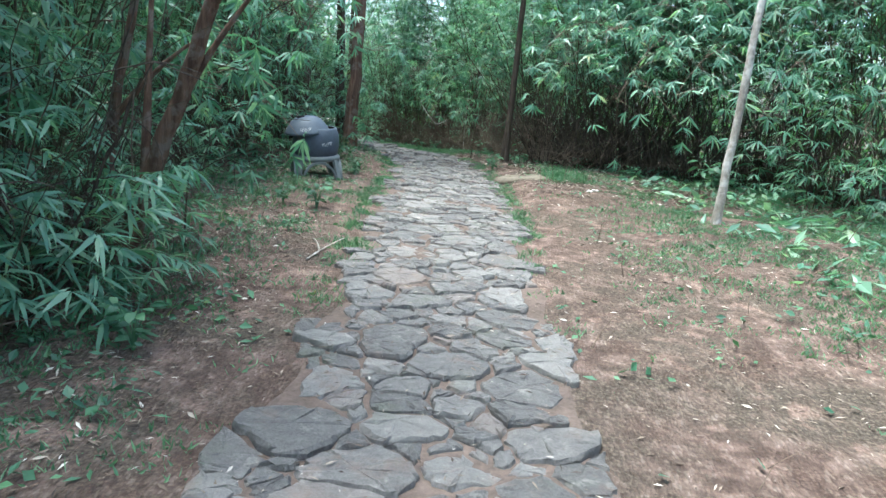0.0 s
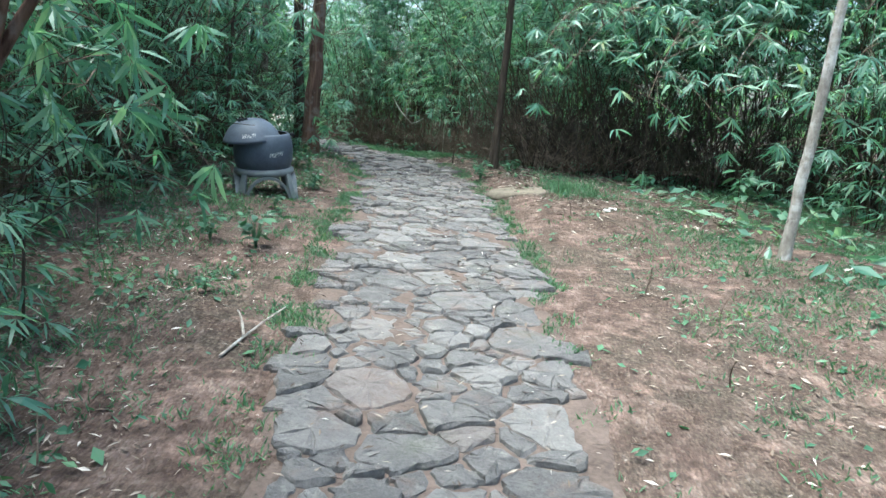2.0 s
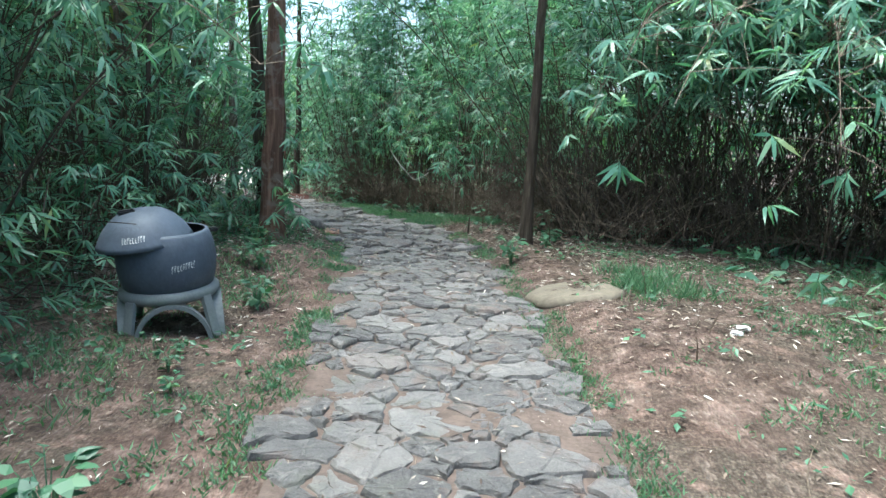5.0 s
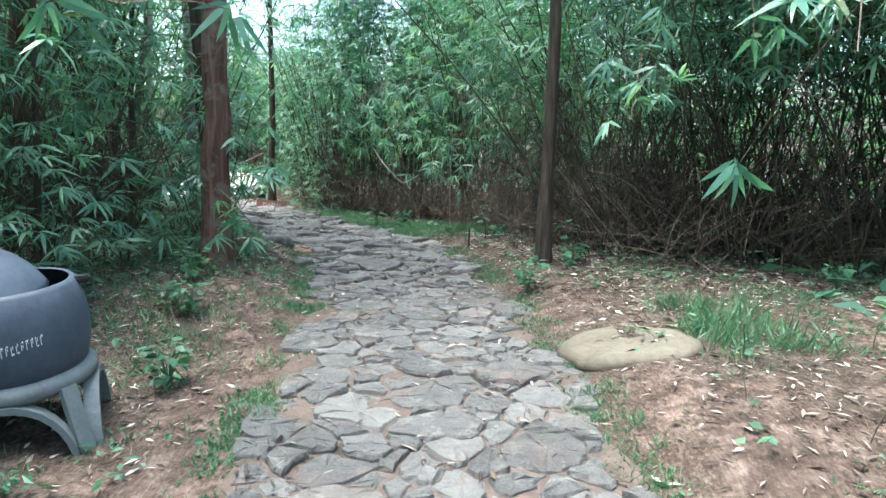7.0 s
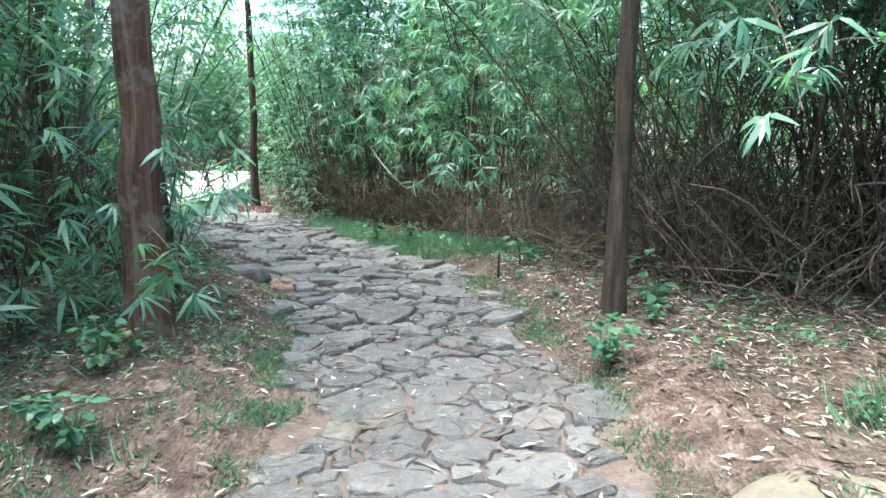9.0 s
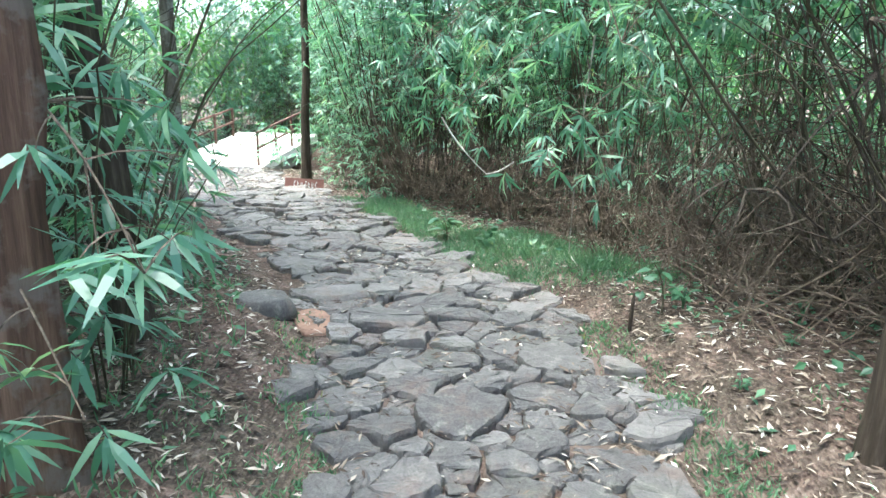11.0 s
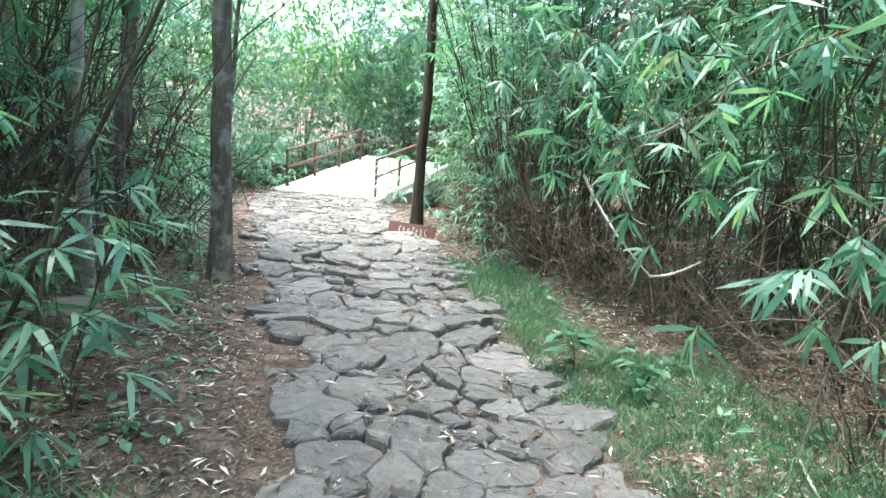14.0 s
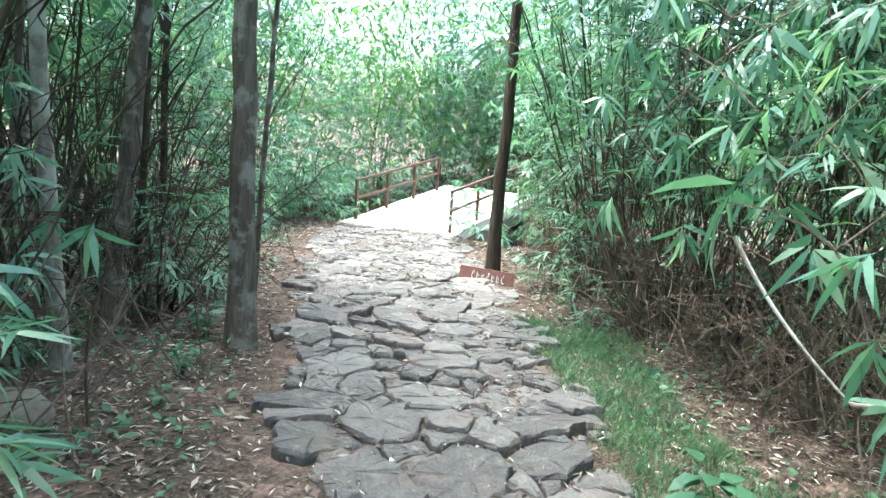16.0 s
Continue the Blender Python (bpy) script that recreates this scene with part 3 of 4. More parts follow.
def bent_band(pts, wide, thick, across):
    """A strap of rectangular section along points; across is its width direction."""
    bm = bmesh.new()
    pts, w = np.array(pts, float), np.array(across, float) * wide / 2
    tan = unit(np.gradient(pts, axis=0))
    nrm = unit(np.cross(tan, across)) * thick / 2
    rows = [[bm.verts.new(p + s * w + q * n) for s, q in ((-1, -1), (1, -1), (1, 1), (-1, 1))] for p, n in zip(pts, nrm)]
    for a, b in zip(rows, rows[1:]):
        for k in range(4):
            bm.faces.new((a[k], a[(k + 1) % 4], b[(k + 1) % 4], b[k]))
    bm.faces.new(rows[0][::-1]), bm.faces.new(rows[-1])
    bmesh.ops.recalc_face_normals(bm, faces=bm.faces)
    return bm


def writing(parent, centre, wide, high, face, n, seed):
    """Short white strokes for a line that cannot be read; face maps (u, v) to a place and two directions."""
    r = random.Random(seed)
    bm = bmesh.new()
    for k in range(n):
        u = (k + .5) / n - .5
        for a, b, c, d in ((0, r.uniform(-.5, -.3), .18, r.uniform(.6, .9)), (.4, r.uniform(-.1, .3), .16, r.uniform(.2, .4)), (.2, r.choice((-.45, .4)), .5, .16)):
            corners = []
            for s, t in ((0, 0), (c, 0), (c, d), (0, d)):
                corners.append(bm.verts.new(face(centre, (u + (a + s) * .8 / n) * wide, (b + t) * high)))
            bm.faces.new(corners)
    return part("lettering", bm, M_WHITE, parent, "line of white painted lettering")


def build_bin():
    x, y = -1.37, 11.5
    ob = tagged(new("litter_bin"), "dark grey recycled-tyre litter bin with tilted lid on a stand", "litter bin")
    ob.matrix_basis = Matrix.Translation((x, y, float(height(x, y)) - .06)) @ pose(0, 0, 0, 2, -4, 25) @ Matrix.Diagonal((.87, .87, 1.0, 1))
    inner = [(.315, .76), (.335, .73), (.365, .66), (.37, .5), (.3, .4), (0.001, .4)]
    outer = [(0.001, .35), (.31, .35), (.352, .38), (.378, .47), (.388, .56), (.378, .66), (.35, .745), (.33, .765), (.315, .76)]
    body = part("body", lathe(outer, 44), M_RUBBER, ob, "rounded dark grey rubber body", True)
    part("lining", lathe(inner, 44), M_DARK, ob, "black inside of the bin", True)
    # lid: a thick dome slipped to one side
    dome = [(0.001, .185), (.10, .182), (.19, .162), (.27, .115), (.335, .05), (.38, -.02), (.398, -.05), (.388, -.054), (.365, -.02), (.30, .06), (.20, .125), (0.001, .16)]
    lid = part("lid", lathe(dome, 44), M_RUBBER, ob, "domed rubber lid slipped to one side", True)
    lid.matrix_basis = Matrix.Translation((-.15, -.03, .75)) @ pose(0, 0, 0, 3, -5, 0) @ Matrix.Diagonal((.93, .93, .95, 1))
    bm = bmesh.new()
    bmesh.ops.create_cube(bm, size=1, matrix=Matrix.Translation((-.1, -.04, .185)) @ Matrix.Diagonal((.14, .06, .035, 1)))
    bmesh.ops.bevel(bm, geom=bm.edges[:], offset=.01, segments=2, affect="EDGES")
    part("handle", bm, M_DARK, lid, "black rubber grip")
    for sx, zz in ((.37, .74), (-.40, .62)):
        bm = bmesh.new()
        bmesh.ops.create_cube(bm, size=1, matrix=Matrix.Translation((sx, .02, zz)) @ Matrix.Diagonal((.09, .07, .03, 1)))
        bmesh.ops.bevel(bm, geom=bm.edges[:], offset=.008, segments=2, affect="EDGES")
        part("bracket", bm, M_DARK, ob, "black side bracket")
    ring = [(.30, .30), (.37, .295), (.395, .32), (.39, .355), (.36, .375), (.31, .37), (.30, .30)]
    part("ring", lathe(ring, 44), M_TYRE, ob, "grey tyre ring under the body", True)
    for k in range(4):
        c, s = math.cos(k * math.pi / 2), math.sin(k * math.pi / 2)
        turn = lambda p: (p[0] * c - p[1] * s, p[0] * s + p[1] * c, p[2])
        # arch on each side
        arch = [turn((.285 * math.cos(a), -.36, .30 * math.sin(a) - .01)) for a in np.linspace(0, math.pi, 17)]
        part("arch", bent_band(arch, .075, .03, turn((0, 1, 0))), M_TYRE, ob, "grey tyre arch")
        leg = [turn(p) for p in ((.27, -.28, .32), (.30, -.31, .16), (.33, -.34, -.02))]
        part("leg", bent_band(leg, .085, .035, turn((.7, .7, 0))), M_TYRE, ob)

    def on_body(c, u, v):
        a, q = c[0] + u / .385, .393 - 0.35 * (c[1] + v - .56) ** 2 * 2
        return (q * math.sin(a), -q * math.cos(a), c[1] + v + u * .12)

    def on_lid(c, u, v):
        a, z = c[0] + u / .33, c[1] + v
        q = np.interp(-z, [-.182, -.162, -.115, -.05, .02, .05], [.1, .19, .27, .335, .38, .398]) + .005
        return (q * math.sin(a), -q * math.cos(a), z)
    writing(body, (.32, .55), .19, .045, on_body, 9, 1)
    writing(lid, (-.2, .03), .18, .04, on_lid, 9, 2)
    return ob


build_bin()


# ---- bridge ----
def box(bm, a, b, bevel=0.0):
    a, b = Vector(a), Vector(b)
    v = bmesh.ops.create_cube(bm, size=1, matrix=Matrix.Translation((a + b) / 2) @ Matrix.Diagonal((*(b - a), 1)))["verts"]
    if bevel:
        bmesh.ops.bevel(bm, geom=list({e for q in v for e in q.link_edges}), offset=bevel, segments=2, affect="EDGES")
    return v


def build_bridge():
    ob = tagged(new("footbridge"), "sunlit pale concrete footbridge with rusty steel rails", "bridge")
    ob.location = (-7.3, 26.85, -.38)
    slope = lambda y: 0.115 * y
    bm = bmesh.new()
    box(bm, (-1.12, -.35, -.16), (1.12, 3.9, .02))
    bmesh.ops.subdivide_edges(bm, edges=[e for e in bm.edges if abs(e.verts[0].co.y - e.verts[1].co.y) > 1], cuts=14, use_grid_fill=True)
    for v in bm.verts:
        v.co.z += slope(v.co.y)
        v.co.x += 0.02 * math.sin(v.co.y * 3 + v.co.x)
    part("deck", bm, M_CONCRETE, ob, "pale worn concrete deck")
    for sx in (-1.0, 1.0):
        bm = bmesh.new()
        for v in box(bm, (sx - .1, .1, -.42), (sx + .1, 3.8, -.17)):
            v.co.z += slope(v.co.y)
        part("beam", bm, M_ROCK, ob, "dark stained edge beam")
        for y in (.25, 1.28, 2.3, 3.3):
            bm = bmesh.new()
            box(bm, (sx - .025, y - .025, -.1 + slope(y)), (sx + .025, y + .025, .76 + slope(y)), .004)
            part("post", bm, M_RUST, ob)
        for z in (.74, .40):
            p = [(sx, y, z + slope(y)) for y in np.linspace(.22, 3.34, 8)]
            part("rail", bent_band(p, .045, .04, (1, 0, 0)), M_RUST, ob)
    return ob


build_bridge()


def build_sign():
    ob = tagged(new("sign"), "small faded red wooden sign with white lettering", "sign")
    ob.matrix_basis = Matrix.Translation((-4.12, 23.95, float(height(-4.12, 23.95)) - .04)) @ pose(0, 0, 0, -8, 4, 16)
    bm = bmesh.new()
    box(bm, (-.33, -.012, .0), (.33, .012, .2), .004)
    part("board", bm, M_SIGN, ob, "faded red board")
    for sx in (-.2, .2):
        bm = bmesh.new()
        box(bm, (sx - .02, .013, -.15), (sx + .02, .04, .17), .003)
        part("stake", bm, M_DRY, ob)
    writing(ob, (0, .1), .42, .1, lambda c, u, v: (c[0] + u, -.016, c[1] + v), 7, 5)
    return ob


build_sign()


# ---- stone path, piece by piece ----
def stone_points(r):
    """Seeds of the flagstones along (s) and across (v) the path, few large ones first, then ever smaller ones between."""
    pts, grid = [], {}
    for size_lo, size_hi, tries in ((.30, .38, 300), (.19, .25, 4500), (.13, .17, 14000), (.09, .11, 14000)):
        for _ in range(tries):
            q = r.uniform(1.5, S_END + .1)
            h = ST_H(q)
            v = r.uniform(-h, h)
            size = r.uniform(size_lo, size_hi) * .5
            if size_lo > .39 and r.uniform() < .55:
                continue
            ok = True
            gi, gj = int(q / .5), int(v // .5)
            for a in range(gi - 1, gi + 2):
                for b in range(gj - 1, gj + 2):
                    for (q2, v2, s2) in grid.get((a, b), ()):
                        if ((q - q2) / .8) ** 2 + ((v - v2) / 1.2) ** 2 < (size + s2) ** 2:
                            ok = False
                            break
            if ok:
                grid.setdefault((gi, gj), []).append((q, v, size))
                pts.append((q, v, size))
    return np.array(pts)


ST_X = lambda q: float(np.interp(q, _ss, _lx))
ST_Y = lambda q: float(np.interp(q, _ss, _ly))
ST_H = lambda q: float(np.interp(q, _ss, _lh))


def clip(poly, a, n):
    """The part of poly on the side of a against n."""
    out, d = [], [(p[0] - a[0]) * n[0] + (p[1] - a[1]) * n[1] for p in poly]
    for k in range(len(poly)):
        p, q, dp, dq = poly[k], poly[k - 1], d[k], d[k - 1]
        if (dp <= 0) != (dq <= 0):
            f = dq / (dq - dp)
            out.append((q[0] + f * (p[0] - q[0]), q[1] + f * (p[1] - q[1])))
        if dp <= 0:
            out.append(p)
    return out


def warp(p):
    """Bends the plan a little, alike for neighbouring stones, so that joints run crooked but stay narrow."""
    out = np.array(p, float)
    for k in range(len(out)):
        w = noise.noise_vector(Vector((out[k][0] * 3.3, out[k][1] * 3.3, 1.7)))
        u = noise.noise_vector(Vector((out[k][0] * 10, out[k][1] * 10, 8.1)))
        out[k] += (w.x * .06 + u.x * .03, w.y * .06 + u.y * .03)
    return out


def stone_arrays(poly, r, zc, rough):
    """Corners and faces of one flagstone from its outline in the plan."""
    ring = []
    for k in range(len(poly)):
        a, b = np.array(poly[k]), np.array(poly[(k + 1) % len(poly)])
        e = np.linalg.norm(b - a)
        if e < .02:
            continue
        cut = max(1, int(e / .06))
        for f in [.07] + [(q + .5) / cut for q in range(cut)] + [.93] if cut > 1 else (.15, .85):
            ring.append(a + (b - a) * f + r.normal(0, .004, 2))
    n = len(ring)
    if n < 5:
        return None
    ring = warp(ring)
    c = ring.mean(0)
    size = np.linalg.norm(ring - c, axis=1).mean()
    ring = c + (ring - c) * (1 - np.clip(r.normal(.006, .005, (n, 1)) + r.uniform(0, .006), 0, .025) / size)
    tilt = r.normal(0, .034 * rough, 2)
    z = lambda p, o: zc + (p - c) @ tilt + o
    top = c + (ring - c) * (1 - np.clip(r.normal(.010, .008, (n, 1)), .002, .04) / size)
    inner = c + (ring - c) * r.uniform(.45, .68, (n, 1))
    v = [(*p, z(p, r.normal(0, .004))) for p in inner] + [(*p, z(p, r.normal(-.003, .004))) for p in top] + [(*p, z(p, -.018 - r.uniform(0, .008))) for p in ring] \
        + [(*p, z(p, -.085)) for p in ring] + [(*(c + r.normal(0, .02, 2)), z(c, r.normal(.002, .005)))]
    f = [[k, (k + 1) % n, 4 * n] for k in range(n)]
    for o in (0, n, 2 * n):
        f += [[o + k, o + n + k, o + n + (k + 1) % n, o + (k + 1) % n] for k in range(n)]
    return np.array(v), f


def build_path():
    r = np.random.default_rng(77)
    # bed of trodden earth, which here and there laps over the edges of the stones
    q = np.linspace(.5, S_END, 560)
    x, y, h, t = on_line(q)
    nc = 33
    cols = np.linspace(-1, 1, nc)
    nrm = np.stack([t[:, 1], -t[:, 0]], -1)
    edge = 1 + 0.06 * np.sin(q * 5.3)[:, None] * np.abs(cols)[None] ** 3 + 0.04 * np.abs(cols)[None]
    X = x[:, None] + nrm[:, :1] * cols * h[:, None] * edge
    Y = y[:, None] + nrm[:, 1:] * cols * h[:, None] * edge
    lap = np.array([[noise.noise(Vector((a * 1.9, b * 1.9, 4))) + .55 * noise.noise(Vector((a * 6, b * 6, 2))) + .3 * noise.noise(Vector((a * 15, b * 15, 9))) for a, b in zip(ra, rb)] for ra, rb in zip(X, Y)])
    deep = smooth01((Y - 14.2) / 1.5) * smooth01((24.5 - Y) / 2)
    Z = height(X, Y) + .010 + .019 * np.clip(lap, -.6, .8) - .016 * deep - .035 * (np.abs(cols)[None] > .99)
    i, j = np.meshgrid(np.arange(len(q) - 1), np.arange(nc - 1), indexing="ij")
    f = np.stack([i * nc + j, i * nc + j + 1, (i + 1) * nc + j + 1, (i + 1) * nc + j], -1).reshape(-1, 4)
    bed = tagged(new("pavement", mesh_of("pavement", np.stack([X, Y, Z], -1).reshape(-1, 3), f, M_BED, True)), "footpath of rough grey flagstones set in earth", "path", kind="structure")
    pts = stone_points(r)
    stones = []
    for k, (s, v, size) in enumerate(pts):
        h = ST_H(s)
        lo, hi = -h + .09 * math.sin(s * 4.1) + r.normal(0, .05), h + .09 * math.sin(s * 3.7 + 2) + r.normal(0, .05)
        if not lo < v < hi:
            continue
        poly = [(s - .45, lo), (s + .45, lo), (s + .45, hi), (s - .45, hi)]
        d = np.hypot(pts[:, 0] - s, pts[:, 1] - v)
        for m in np.argsort(d)[1:22]:
            a, b = np.array([s, v]), pts[m][:2]
            gap = np.linalg.norm(b - a)
            # the larger stone takes the larger share of the way between two seeds
            share = .5 + .5 * (size ** 2 - pts[m][2] ** 2) * 1.6 / gap ** 2
            w = (b - a) / gap
            poly = clip(poly, a + w * gap * min(max(share, .2), .8), w)
            if len(poly) < 3:
                break
        if len(poly) < 3:
            continue
        p = np.array(poly)
        px, py, _, pt = on_line(p[:, 0])
        plan = np.stack([px + pt[:, 1] * p[:, 1], py - pt[:, 0] * p[:, 1]], -1)
        c = plan.mean(0)
        rough = 1.0 + 1.5 * float(smooth01((c[1] - 14.0) / 1.5) * smooth01((24 - c[1]) / 2))
        got = stone_arrays(plan, r, float(height(*c)) + .031 + .010 * (rough - 1) + r.normal(0, .0065 * rough), rough)
        if got is not None:
            stones.append((c[1], *got))
    # the stones underfoot from the start of the walk on are pieces of their own
    stones.sort(key=lambda g: abs(g[0] - 11.5))
    for _, vv, ff in stones[:300]:
        o = vv.mean(0)
        st = part_mesh("stone", mesh_of("stone", vv - o, ff, M_STONE), bed)
        st.location = o
    vs, fs, o = [], [], 0
    for _, vv, ff in stones[300:]:
        vs.append(vv)
        fs += [[a + o for a in g] for g in ff]
        o += len(vv)
    part_mesh("stones", mesh_of("stones", np.concatenate(vs), fs, M_STONE), bed, "further flagstones of the path", "stuff")


build_path()


# ---- ground cover ----
def scatter(r, n, x0, x1, y0, y1, keep):
    x, y = r.uniform(x0, x1, n), r.uniform(y0, y1, n)
    g, s = path_gap(x, y)
    k = r.uniform(0, 1, n) < keep(x, y, g, s)
    return np.stack([x[k], y[k], height(x[k], y[k])], -1), g[k]


def patchy(x, y, f=1.0):
    return 0.5 + 0.5 * np.sin(x * 1.9 * f + 1.7 * np.sin(y * 1.3 * f)) * np.sin(y * 1.6 * f + 1.1 * np.sin(x * 2.1 * f))


def build_litter():
    r = np.random.default_rng(91)
    p, g = scatter(r, 480000, -9, 7, 2, 27, lambda x, y, g, s: np.where(g < 0, .08 + .55 * smooth01((y - 13) / 3) * patchy(x, y, 2.3), (.06 + .34 * patchy(x, y) * smooth01((g - .1) / 1)) * np.where((s > 0) & (y < 11), .9, 1) + .2 * (s < 0) * (y < 9) * (g > .3) + .25 * (y > 11.5) * (g > .2) + .6 * (y > 14) * (g > .05)))
    n = len(p)
    a = r.uniform(0, 6.283, n)
    d = np.stack([np.cos(a), np.sin(a), r.normal(0, .12, n)], -1)
    p[:, 2] += np.where(g < 0, .034, .008) + r.uniform(0, .012, n)
    ln = r.uniform(.15, 1, n) ** 1.6 * np.where(p[:, 1] > 11, .095, .07)
    me = flakes("leaf_litter", p, d, np.array([0, 0, 1.0]) + r.normal(0, .35, (n, 3)), ln, ln * r.uniform(.1, .3, n), M_LITTER)
    tagged(new("leaf_litter", me), "scattered dry brown and straw-coloured bamboo leaves", "leaf litter", kind="stuff")


build_litter()


def blades(r, roots, per, length, width, spread, lie):
    n = len(roots) * per
    base = np.repeat(roots, per, 0)
    base[:, :2] += r.normal(0, spread, (n, 2))
    d = np.stack([r.normal(0, lie, n), r.normal(0, lie, n), np.ones(n)], -1)
    ln = length * r.uniform(.4, 1.2, n)
    return base, d, r.normal(0, 1, (n, 3)), ln, np.full(n, width) * r.uniform(.7, 1.3, n), r.uniform(.1, .5, n)


def build_grass():
    r = np.random.default_rng(93)
    jobs = [
        ("grass_verge", "narrow strip of short green grass along the path", scatter(r, 46000, -2, 3, 4.5, 17, lambda x, y, g, s: ((g > -.1) & (g < .2)) * np.clip(2.4 * patchy(x * 2.6, y * 3.3) - .7, 0, 1) * np.where(s > 0, .6, 1.0) * smooth01((y - 5) / 3))[0], 8, .06, .010, .035, .8),
        ("grass_patch", "thick bright green grass beside the path bend", scatter(r, 9500, -3.6, 1.4, 17.3, 22.6, lambda x, y, g, s: (s > 0) * (g > -.08) * (g < .95 + .35 * np.sin(x * 3.1 + y)) * smooth01((y - 17.5) / .8) * np.clip(.35 + patchy(x, y, 2.7), 0, 1))[0], 12, .12, .006, .07, .75),
        ("sparse_grass", "sparse short grass on bare earth", scatter(r, 44000, -3.5, 8, 2, 16, lambda x, y, g, s: np.where(s > 0, .6 * smooth01((g - .2) / 2) * smooth01((y - 4) / 3) + .35 * (g > 2.0), .5) * (g > .15) * np.clip(2.2 * patchy(x, y, 1.9) - .7, 0, 1))[0], 8, .06, .011, .045, .9),
        ("bank_grass", "green undergrowth at the foot of the bamboo", scatter(r, 11000, -7, 9, 4, 25, lambda x, y, g, s: np.where(s > 0, (g > 3.2) * .6, (g > 1.0) * (g < 2.8) * .5 + (y > 11.8) * (y < 17) * (g > .3) * (g < 1.1) * .6) * patchy(x, y, 1.2))[0], 10, .14, .010, .07, .7),
        ("grass_tuft", "tufts of long green grass beside the slab", scatter(r, 620, 1.9, 3.2, 12.2, 13.9, lambda x, y, g, s: patchy(x, y, 3.1) * np.clip(1.25 - np.hypot((x - 2.4) / .45, (y - 13.0) / .75), 0, 1))[0], 7, .2, .010, .06, .7),
    ]
    for name, label, roots, per, ln, w, sp, lie in jobs:
        roots[:, 2] -= .01
        b, d, u, L, W, _ = blades(r, roots, per, ln, w, sp, lie)
        me = flakes(name, b, d, u, L, W, M_GRASS)
        tagged(new(name, me), label, "grass", kind="stuff")


build_grass()


# ---- far woods that close the view ----
def build_far_woods():
    r = np.random.default_rng(101)
    heads = 1500
    a = np.r_[r.uniform(0, 6.283, 900), r.uniform(1.25, 2.5, heads - 900)]
    q = r.uniform(0, 1, heads)
    x, y = (14 + 7 * q) * np.cos(a), 14 + (22 + 9 * q) * np.sin(a)
    z = height(x, y) + .2 + r.uniform(0, 1, heads) ** 0.9 * (7.5 + 2.5 * np.sin(a * 9) + 1.5 * np.sin(a * 23 + 1)) * (1 - .6 * np.exp(-((a - 1.9) / .24) ** 2))
    per = 75
    c = np.repeat(np.stack([x, y, z], -1), per, 0)
    n = len(c)
    p = c + r.normal(0, 1, (n, 3)) * np.repeat(r.uniform(.3, .75, heads), per)[:, None] * [1, 1, .75]
    p[:, 2] = np.maximum(p[:, 2], height(p[:, 0], p[:, 1]) + .05)
    ln = r.uniform(.16, .42, n) * np.repeat(np.where((a > 1.25) & (a < 2.5), .8, 1.4), per)
    me = leaves("far_woods", p, (p - c) * 1.2 + r.normal(0, .6, (n, 3)) + [0, 0, -.5], r.normal(0, .5, (n, 3)) + [0, 0, 1], ln, ln * .26, r.uniform(0, .3, n), M_CROWN)
    tagged(new("far_woods", me), "dense green woods closing the view all round", "woods", kind="stuff")


build_far_woods()


# ---- undergrowth ----
def shoot(seed, n_culm, n_fan, high, wide, leaf, label):
    r = np.random.default_rng(seed)
    ob = tagged(new("young_bamboo"), label, "bamboo", "young bamboo at the path edge")
    for k in range(n_culm):
        c = part_mesh("culm", CULMS[6], ob)
        a = r.uniform(0, 6.283)
        s = high / 1.8 * r.uniform(.6, 1.1)
        c.matrix_basis = pose(.15 * math.cos(a), .15 * math.sin(a), 0, r.normal(0, 8), r.normal(0, 8), math.degrees(a)) @ Matrix.Diagonal((s, s, s, 1))
    z = high * r.uniform(.08, 1, n_fan)
    a, q = r.uniform(0, 6.283, n_fan), wide * r.uniform(.3, 1, n_fan)
    tips = np.stack([np.cos(a) * q, np.sin(a) * q, z], -1)
    ways = np.stack([np.cos(a), np.sin(a), r.uniform(-.6, .2, n_fan)], -1)
    part_mesh("foliage", leaves("foliage", *fans(r, tips, ways, 7, leaf, .13), M_LEAF), ob, "drooping fans of narrow leaves", "stuff")
    return ob


